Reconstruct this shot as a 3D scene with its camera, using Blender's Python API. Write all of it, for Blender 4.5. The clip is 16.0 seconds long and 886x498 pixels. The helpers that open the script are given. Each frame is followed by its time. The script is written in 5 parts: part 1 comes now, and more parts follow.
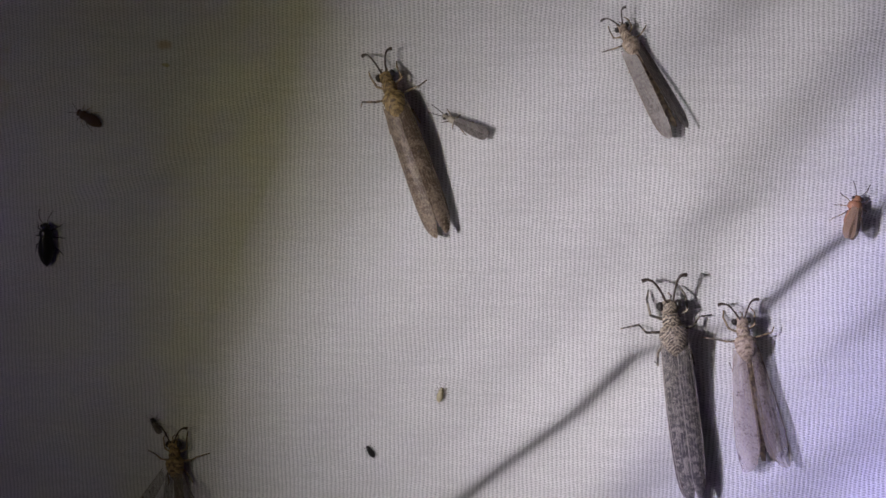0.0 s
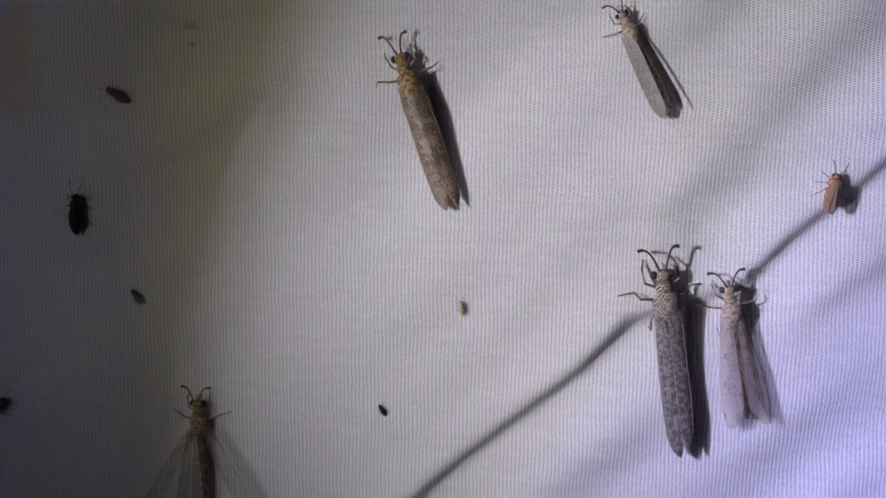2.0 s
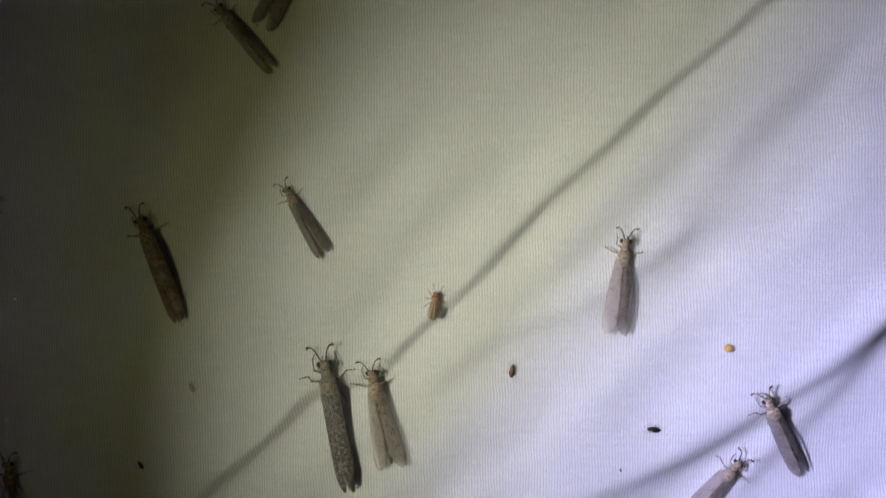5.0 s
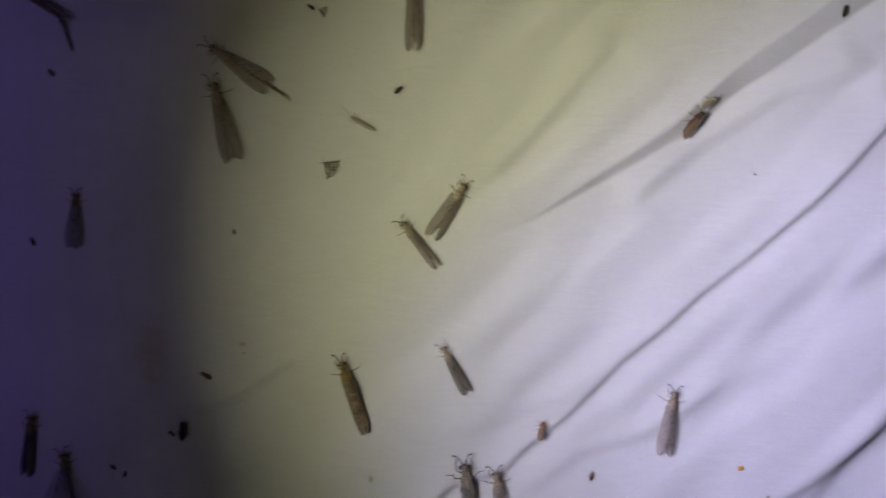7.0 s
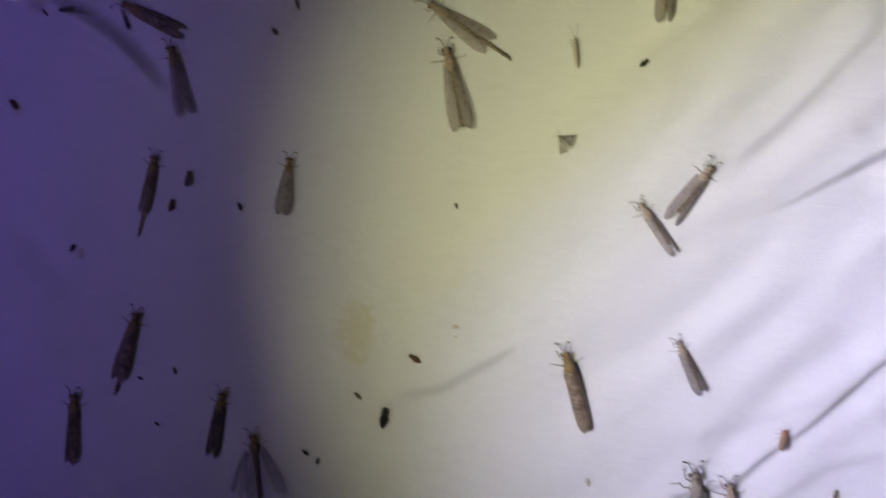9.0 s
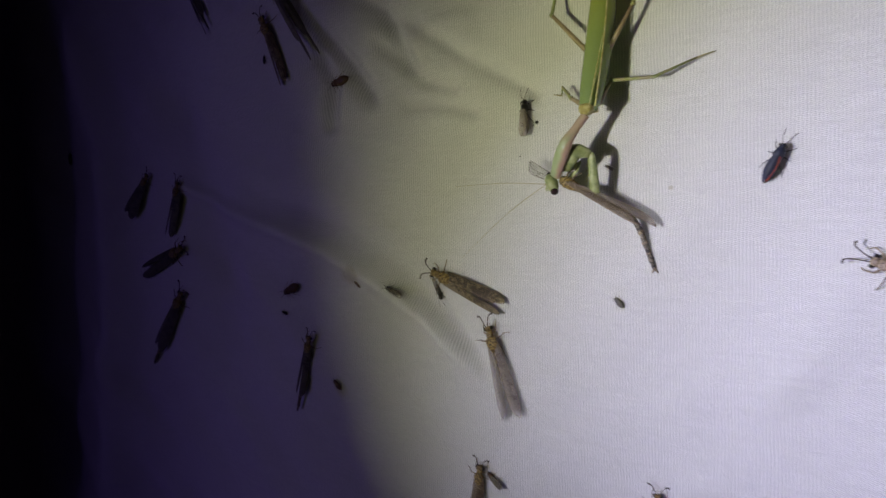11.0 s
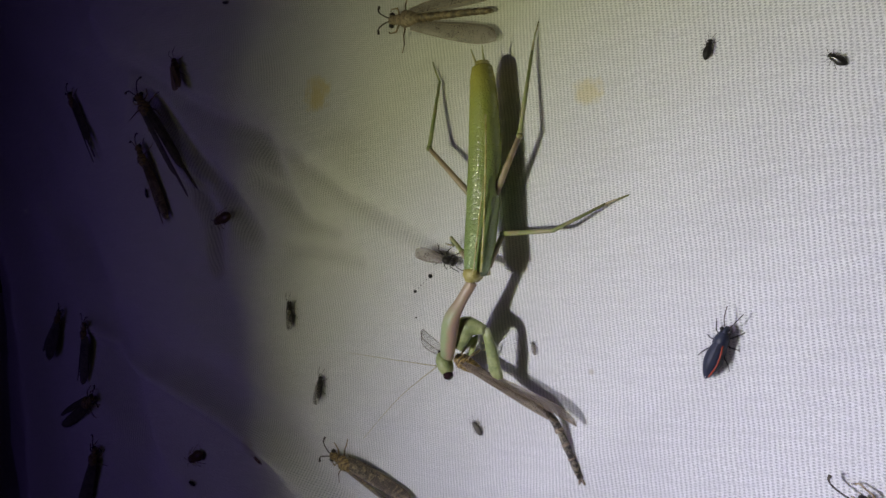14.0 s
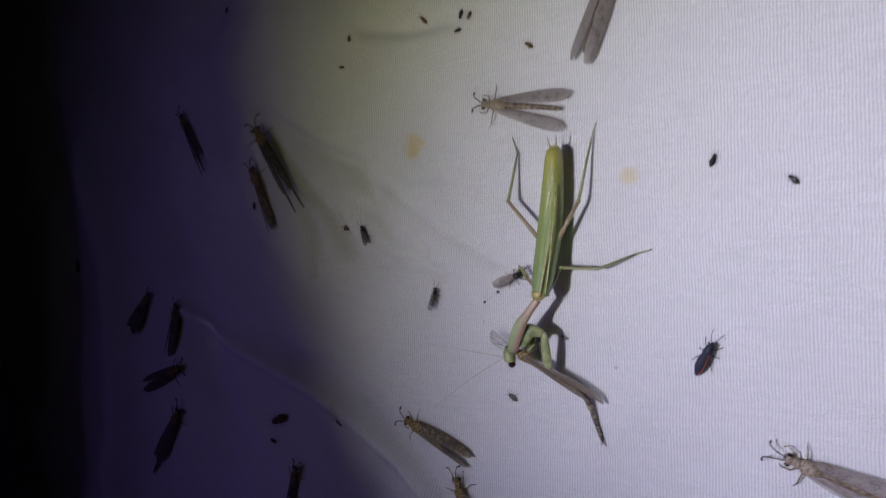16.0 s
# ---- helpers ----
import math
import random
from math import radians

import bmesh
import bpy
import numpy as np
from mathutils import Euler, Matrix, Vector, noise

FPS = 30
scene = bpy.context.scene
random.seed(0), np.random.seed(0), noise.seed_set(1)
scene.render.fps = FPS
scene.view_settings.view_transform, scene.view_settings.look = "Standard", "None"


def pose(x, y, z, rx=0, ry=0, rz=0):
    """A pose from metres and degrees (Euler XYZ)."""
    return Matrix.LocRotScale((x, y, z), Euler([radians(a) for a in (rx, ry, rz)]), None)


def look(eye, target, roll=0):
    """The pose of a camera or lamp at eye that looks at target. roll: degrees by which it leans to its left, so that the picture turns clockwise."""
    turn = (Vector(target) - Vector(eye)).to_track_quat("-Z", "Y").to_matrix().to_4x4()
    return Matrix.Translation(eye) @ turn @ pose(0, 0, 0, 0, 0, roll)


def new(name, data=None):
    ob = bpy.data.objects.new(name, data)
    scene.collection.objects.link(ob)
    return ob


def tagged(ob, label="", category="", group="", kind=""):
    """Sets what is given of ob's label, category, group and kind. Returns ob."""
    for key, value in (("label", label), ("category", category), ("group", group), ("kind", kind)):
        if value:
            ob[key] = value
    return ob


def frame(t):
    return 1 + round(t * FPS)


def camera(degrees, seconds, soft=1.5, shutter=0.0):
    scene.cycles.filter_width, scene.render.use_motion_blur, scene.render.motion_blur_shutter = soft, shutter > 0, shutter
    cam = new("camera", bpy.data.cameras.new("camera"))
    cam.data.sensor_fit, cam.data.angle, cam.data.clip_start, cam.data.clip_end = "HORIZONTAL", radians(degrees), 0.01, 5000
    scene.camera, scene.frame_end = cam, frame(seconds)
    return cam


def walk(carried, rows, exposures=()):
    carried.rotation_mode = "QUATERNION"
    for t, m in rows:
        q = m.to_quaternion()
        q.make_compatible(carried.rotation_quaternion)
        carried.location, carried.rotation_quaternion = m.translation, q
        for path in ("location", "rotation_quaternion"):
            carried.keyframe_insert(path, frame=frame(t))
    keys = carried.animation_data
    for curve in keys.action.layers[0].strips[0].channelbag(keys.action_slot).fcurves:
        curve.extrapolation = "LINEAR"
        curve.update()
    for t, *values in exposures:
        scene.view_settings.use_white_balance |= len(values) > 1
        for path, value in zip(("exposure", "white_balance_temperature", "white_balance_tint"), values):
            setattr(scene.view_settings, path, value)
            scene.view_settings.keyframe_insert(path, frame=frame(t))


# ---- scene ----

PATH = [
    (0, (0.0609, -0.1266, 0.1126), (0.0441, 0.0716, 0.0915), 0.31),
    (0.5, (0.0582, -0.1280, 0.1148), (0.0434, 0.0704, 0.0942), 0.70),
    (1, (0.0588, -0.1273, 0.1148), (0.0440, 0.0707, 0.0906), 0.81),
    (1.5, (0.0572, -0.1290, 0.1131), (0.0434, 0.0691, 0.0887), 0.77),
    (2, (0.0578, -0.1360, 0.1106), (0.0441, 0.0620, 0.0856), 0.81),
    (2.5, (0.0566, -0.1501, 0.1053), (0.0439, 0.0481, 0.0813), 1.17),
    (3, (0.0599, -0.1622, 0.1050), (0.0460, 0.0361, 0.0826), 1.44),
    (3.5, (0.0748, -0.1753, 0.1089), (0.0599, 0.0232, 0.0894), 1.46),
    (4, (0.0967, -0.1845, 0.1105), (0.0815, 0.0146, 0.0988), 0.94),
    (4.5, (0.1236, -0.1875, 0.1181), (0.1110, 0.0119, 0.1087), -0.18),
    (4.7, (0.1349, -0.1874, 0.1233), (0.1240, 0.0119, 0.1113), -0.69),
    (6.8, (0.1044, -0.2661, 0.1955), (0.0983, -0.0666, 0.1831), 1.25),
    (7, (0.0931, -0.2766, 0.1970), (0.0836, -0.0772, 0.1841), 1.54),
    (7.5, (0.0618, -0.2879, 0.1907), (0.0469, -0.0887, 0.1819), 2.61),
    (8, (0.0485, -0.2865, 0.1916), (0.0332, -0.0875, 0.1790), 3.42),
    (8.5, (0.0334, -0.2719, 0.1789), (0.0199, -0.0727, 0.1678), 4.21),
    (9, (0.0118, -0.2639, 0.1714), (-0.0046, -0.0646, 0.1678), 4.47),
    (9.5, (-0.0217, -0.2612, 0.1874), (-0.0542, -0.0641, 0.1961), 3.46),
    (10, (-0.0207, -0.2363, 0.2333), (-0.0840, -0.0466, 0.2285), 2.34),
    (10.2, (-0.0055, -0.2241, 0.2500), (-0.0853, -0.0408, 0.2436), 2.13),
    (12.3, (-0.0348, -0.1330, 0.2812), (-0.1680, 0.0161, 0.2816), -2.74),
    (12.5, (-0.0318, -0.1308, 0.2880), (-0.1649, 0.0184, 0.2913), -2.98),
    (13, (-0.0191, -0.1099, 0.2977), (-0.1502, 0.0411, 0.3018), -4.33),
    (13.5, (-0.0085, -0.1092, 0.3047), (-0.1361, 0.0448, 0.3053), -5.69),
    (14, (-0.0073, -0.1192, 0.3024), (-0.1334, 0.0360, 0.3045), -5.06),
    (14.5, (-0.0062, -0.1265, 0.3019), (-0.1309, 0.0299, 0.3022), -4.63),
    (15, (-0.0020, -0.1379, 0.3036), (-0.1263, 0.0187, 0.3020), -4.03),
    (15.5, (-0.0018, -0.1537, 0.3031), (-0.1251, 0.0038, 0.3014), -2.96),
    (16, (0.0058, -0.1822, 0.3102), (-0.1136, -0.0218, 0.3118), -1.03),
]


def camera_pose(row):
    return look(row[1], row[2], row[3])


cam = camera(66.0, 16.0, soft=1.5, shutter=0.4)
# seconds, stops, kelvin, tint
EXPOSURES = [(0, 0.22, 6020, 26), (0.5, 0.30, 6000, 26), (1.5, 0.40, 5820, 27), (2.5, 0.50, 5800, 27), (3, 0.56, 6050, 22), (3.5, 0.64, 6300, 17), (4, 0.58, 6550, 10), (4.7, 0.42, 6850, 1), (5.7, 0.80, 7600, -5),
             (6.8, 1.08, 8550, -10), (7, 1.18, 8650, -10), (7.5, 1.60, 8800, -11), (8.5, 1.86, 9100, -12), (9, 1.76, 9350, -14), (9.5, 1.48, 9900, -18), (10, 0.66, 10300, -20), (10.2, 0.54, 10300, -20), (10.7, 0.18, 10400, -21), (11.2, -0.08, 10700, -23), (11.8, -0.20, 11200, -25),
             (12.3, -0.24, 11600, -26), (12.5, -0.26, 11700, -27), (13, -0.16, 11700, -27), (13.5, -0.28, 11700, -27), (14.5, -0.10, 11800, -27), (15, 0.0, 11800, -27), (15.5, -0.14, 11700, -26), (16, -0.04, 11500, -26)]
walk(cam, [(row[0], camera_pose(row)) for row in PATH], EXPOSURES)

# ---- light: violet night air, a blacklight beside the sheet, a hand torch carried beside the camera ----
world = bpy.data.worlds.new("night")
world.use_nodes = True
scene.world = world
back = world.node_tree.nodes["Background"]
back.inputs["Color"].default_value = (0.22, 0.10, 0.85, 1)
back.inputs["Strength"].default_value = 0.0035

blacklight = bpy.data.lights.new("blacklight", "AREA")
blacklight.shape, blacklight.size, blacklight.size_y = "RECTANGLE", 0.04, 0.45
blacklight.energy, blacklight.color, blacklight.spread = 0.030, (0.19, 0.12, 1.0), radians(27)
new("blacklight", blacklight).matrix_basis = look((-0.50, -0.85, 0.12), (-0.21, 0, 0.22))


# ---- materials ----
class Nodes:
    """A small builder for node materials."""

    def __init__(self, name):
        self.mat = bpy.data.materials.new(name)
        self.mat.use_nodes = True
        self.tree = self.mat.node_tree
        self.bsdf = self.tree.nodes["Principled BSDF"]
        self.out = self.tree.nodes["Material Output"]
        self.coord = self.tree.nodes.new("ShaderNodeTexCoord").outputs["Object"]

    def add(self, kind, values=(), **props):
        n = self.tree.nodes.new(kind)
        if "feature" in props:
            n.feature = props["feature"]
        if "interpolation_type" in props:
            n.interpolation_type = props["interpolation_type"]
        if "data_type" in props:
            n.data_type, n.blend_type = props["data_type"], props["blend_type"]
        for slot, value in dict(values).items():
            if isinstance(value, bpy.types.NodeSocket):
                self.tree.links.new(value, n.inputs[slot])
            else:
                n.inputs[slot].default_value = value
        return n

    def link(self, a, b):
        self.tree.links.new(a, b)

    def noise(self, scale, detail=3.0, rough=0.55, vector=None):
        return self.add("ShaderNodeTexNoise", {"Vector": vector or self.coord, "Scale": scale, "Detail": detail, "Roughness": rough}).outputs["Fac"]

    def math(self, op, a, b=0.0, c=0.0):
        n = self.tree.nodes.new("ShaderNodeMath")
        n.operation = op
        for slot, value in enumerate((a, b, c)):
            if isinstance(value, bpy.types.NodeSocket):
                self.tree.links.new(value, n.inputs[slot])
            else:
                n.inputs[slot].default_value = value
        return n.outputs[0]

    def ramp(self, fac, stops):
        n = self.add("ShaderNodeValToRGB", {"Fac": fac})
        while len(n.color_ramp.elements) < len(stops):
            n.color_ramp.elements.new(0.5)
        for e, (p, c) in zip(n.color_ramp.elements, stops):
            e.position, e.color = p, (*c, 1)
        return n.outputs["Color"]

    def mix(self, fac, a, b, blend="MIX"):
        n = self.add("ShaderNodeMix", data_type="RGBA", blend_type=blend)
        for slot, value in ((0, fac), (6, a), (7, b)):
            if isinstance(value, bpy.types.NodeSocket):
                self.tree.links.new(value, n.inputs[slot])
            else:
                n.inputs[slot].default_value = value if slot == 0 else (*value, 1)
        return n.outputs[2]

    def bump(self, height, strength, distance):
        n = self.add("ShaderNodeBump", {"Height": height, "Strength": strength, "Distance": distance})
        self.link(n.outputs["Normal"], self.bsdf.inputs["Normal"])


def cuticle(name, dark, mid, light, scale=900.0, rough=0.5, band=0.0, spread=(0.42, 0.50, 0.58), mirrored=False):
    """Insect skin: three tones of mottling, fine grain, optional rings along the body or a pattern alike on both sides."""
    n = Nodes(name)
    if mirrored:
        xyz = n.add("ShaderNodeSeparateXYZ", {0: n.coord})
        x = n.math("ABSOLUTE", xyz.outputs["X"])
        slant = n.math("MULTIPLY_ADD", x, 0.7, xyz.outputs["Y"])
        both = n.add("ShaderNodeCombineXYZ", {"X": n.math("MULTIPLY", x, 0.7), "Y": slant, "Z": 0.0}).outputs[0]
        fac = n.noise(scale, 3.0, 0.6, both)
    else:
        fac = n.noise(scale, 4.0, 0.65)
    if band:
        place = n.add("ShaderNodeSeparateXYZ", {0: n.coord})
        bent = n.math("MULTIPLY_ADD", n.math("ABSOLUTE", place.outputs["X"]), 0.9, place.outputs["Y"])
        ring = n.math("SINE", n.math("MULTIPLY", bent, band))
        fac = n.math("MULTIPLY_ADD", ring, 0.055, fac)
    col = n.ramp(fac, [(spread[0], dark), (spread[1], mid), (spread[2], light)])
    tone = n.add("ShaderNodeObjectInfo").outputs["Random"]
    col = n.mix(n.math("MULTIPLY", tone, 0.3), col, tuple(c * 0.6 for c in mid))
    n.link(col, n.bsdf.inputs["Base Color"])
    n.bsdf.inputs["Roughness"].default_value = rough
    n.bump(n.noise(scale * 3, 2.0), 0.4, 0.0002)
    return n.mat


def membrane(name, tint, spot, cover, spotted=0.5, scale=1400.0, sheen=0.46):
    """Wing skin: partly clear, with a net of small cells, fine dark dots and broad paler and darker patches."""
    n = Nodes(name)
    patches = n.noise(scale * 0.22, 3.0, 0.6)
    flecks = n.noise(scale * 1.5, 2.0, 0.6)
    cells = n.add("ShaderNodeTexVoronoi", {"Vector": n.coord, "Scale": scale * 1.5}, feature="DISTANCE_TO_EDGE").outputs["Distance"]
    edge = n.math("LESS_THAN", cells, 0.13)
    dots = n.add("ShaderNodeTexVoronoi", {"Vector": n.coord, "Scale": scale * 0.9}).outputs["Distance"]
    dot = n.math("MULTIPLY", n.math("LESS_THAN", dots, 0.24), n.math("GREATER_THAN", patches, 0.47))
    fleck = n.add("ShaderNodeMapRange", {"Value": n.math("MULTIPLY_ADD", patches, 0.6, n.math("MULTIPLY", flecks, 0.5)), "From Min": spotted + 0.03, "From Max": spotted + 0.09}).outputs[0]
    col = n.mix(fleck, tint, spot)
    col = n.mix(n.math("MULTIPLY", edge, 0.7), col, spot)
    col = n.mix(n.math("MULTIPLY", dot, 0.8), col, tuple(c * 0.5 for c in spot))
    n.link(col, n.bsdf.inputs["Base Color"])
    n.bsdf.inputs["Roughness"].default_value = sheen
    n.bsdf.inputs["Specular IOR Level"].default_value = 0.35
    n.bump(cells, 0.35, 0.0002)
    clear = n.add("ShaderNodeBsdfTransparent")
    blend = n.add("ShaderNodeMixShader")
    base = n.math("MULTIPLY_ADD", fleck, 0.15, cover)
    base = n.math("MULTIPLY_ADD", edge, 0.22, base)
    base = n.math("MULTIPLY_ADD", dot, 0.35, base)
    n.link(n.math("MINIMUM", base, 1.0), blend.inputs[0])
    n.link(clear.outputs[0], blend.inputs[1])
    n.link(n.bsdf.outputs[0], blend.inputs[2])
    n.link(blend.outputs[0], n.out.inputs["Surface"])
    return n.mat


def shell(name, colour, rough=0.3, metal=0.0, grain=700.0):
    n = Nodes(name)
    fac = n.noise(grain, 3.0)
    col = n.mix(fac, tuple(c * 0.55 for c in colour), tuple(min(1, c * 1.35) for c in colour))
    n.link(col, n.bsdf.inputs["Base Color"])
    n.bsdf.inputs["Roughness"].default_value = rough
    n.bsdf.inputs["Metallic"].default_value = metal
    n.bump(n.noise(grain * 4, 2.0), 0.25, 0.0001)
    return n.mat


def glow(name, colour, strength):
    n = Nodes(name)
    e = n.add("ShaderNodeEmission", {"Color": (*colour, 1), "Strength": strength})
    n.link(e.outputs[0], n.out.inputs["Surface"])
    return n.mat


# stains on the sheet: x, z, half width, half height, depth of colour, colour
STAINS = [
    (-0.0415, 0.1310, 0.0075, 0.0140, 0.40, (0.55, 0.50, 0.22)),
    (-0.0043, 0.1541, 0.0040, 0.0030, 0.12, (0.60, 0.50, 0.30)),
    (-0.1886, 0.2106, 0.0030, 0.0035, 0.40, (0.45, 0.45, 0.15)),
    (-0.1577, 0.1535, 0.0022, 0.0025, 0.50, (0.35, 0.33, 0.15)),
    (-0.1798, 0.2513, 0.0050, 0.0035, 0.40, (0.40, 0.35, 0.20)),
    (-0.1421, 0.3478, 0.0042, 0.0042, 0.55, (0.66, 0.50, 0.10)),
    (-0.0651, 0.3313, 0.0030, 0.0026, 0.40, (0.66, 0.52, 0.14)),
    (-0.0025, 0.1370, 0.0016, 0.0009, 0.55, (0.40, 0.24, 0.10)),
    (-0.0702, 0.2776, 0.0009, 0.0007, 0.5, (0.40, 0.36, 0.25)),
]


def cloth_material():
    n = Nodes("white_sheet")
    xyz = n.add("ShaderNodeSeparateXYZ", {0: n.coord})
    x, z = xyz.outputs["X"], xyz.outputs["Z"]
    drift = n.math("MULTIPLY_ADD", n.noise(420.0, 2.0), 0.22, n.noise(60.0, 2.0))
    wx = n.math("SINE", n.math("MULTIPLY_ADD", drift, 6.0, n.math("MULTIPLY", x, 2 * math.pi / 0.00160)))
    wz = n.math("SINE", n.math("MULTIPLY_ADD", drift, 5.0, n.math("MULTIPLY", z, 2 * math.pi / 0.00047)))
    rib = n.math("COSINE", n.math("MULTIPLY_ADD", drift, 12.0, n.math("MULTIPLY", x, 4 * math.pi / 0.00160)))
    weave = n.math("MULTIPLY_ADD", n.math("MULTIPLY", wx, wz), 0.28, n.math("MULTIPLY_ADD", rib, 0.17, 0.50))
    flatten = n.add("ShaderNodeCombineXYZ", {"X": n.math("MULTIPLY", x, 0.10), "Y": 0.0, "Z": z}).outputs[0]
    streak = n.noise(900.0, 3.0, 0.6, flatten)
    holes = n.add("ShaderNodeMapRange", {"Value": weave, "From Min": 0.17, "From Max": 0.50}, interpolation_type="SMOOTHSTEP").outputs[0]
    slub = n.noise(420.0, 3.0)
    thread = n.noise(4200.0, 1.0)
    cloud = n.noise(22.0, 4.0)
    col = n.mix(holes, (0.42, 0.42, 0.43), (0.89, 0.885, 0.88))
    col = n.mix(n.add("ShaderNodeMapRange", {"Value": thread, "From Min": 0.45, "From Max": 0.70, "To Min": 0.0, "To Max": 0.55}).outputs[0], col, (0.48, 0.48, 0.48))
    col = n.mix(n.math("MULTIPLY", slub, 0.16), col, (0.64, 0.63, 0.62))
    col = n.mix(n.add("ShaderNodeMapRange", {"Value": streak, "From Min": 0.42, "From Max": 0.66, "To Min": 0.0, "To Max": 0.32}).outputs[0], col, (0.60, 0.60, 0.59))
    col = n.mix(n.math("MULTIPLY", n.math("GREATER_THAN", cloud, 0.62), 0.05), col, (0.60, 0.55, 0.42))
    for sx, sz, w, h, depth, tint in STAINS:
        dx = n.math("DIVIDE", n.math("SUBTRACT", x, sx), w)
        dz = n.math("DIVIDE", n.math("SUBTRACT", z, sz), h)
        r = n.math("SQRT", n.math("ADD", n.math("MULTIPLY", dx, dx), n.math("MULTIPLY", dz, dz)))
        ragged = n.math("MULTIPLY_ADD", n.noise(260.0, 5.0, 0.7), 2.4, r)
        mask = n.add("ShaderNodeMapRange", {"Value": ragged, "From Min": 1.6, "From Max": 2.5, "To Min": depth, "To Max": 0.0}, interpolation_type="SMOOTHSTEP").outputs[0]
        col = n.mix(mask, col, tint)
    n.link(col, n.bsdf.inputs["Base Color"])
    n.bsdf.inputs["Roughness"].default_value = 0.9
    n.bsdf.inputs["Specular IOR Level"].default_value = 0.15
    n.bsdf.inputs["Subsurface Weight"].default_value = 0.45
    n.bsdf.inputs["Subsurface Radius"].default_value = (1.0, 0.95, 1.0)
    n.bsdf.inputs["Subsurface Scale"].default_value = 0.0045
    n.bump(n.math("MULTIPLY_ADD", slub, 0.3, n.math("MULTIPLY_ADD", streak, 0.5, weave)), 0.4, 0.0003)
    return n.mat


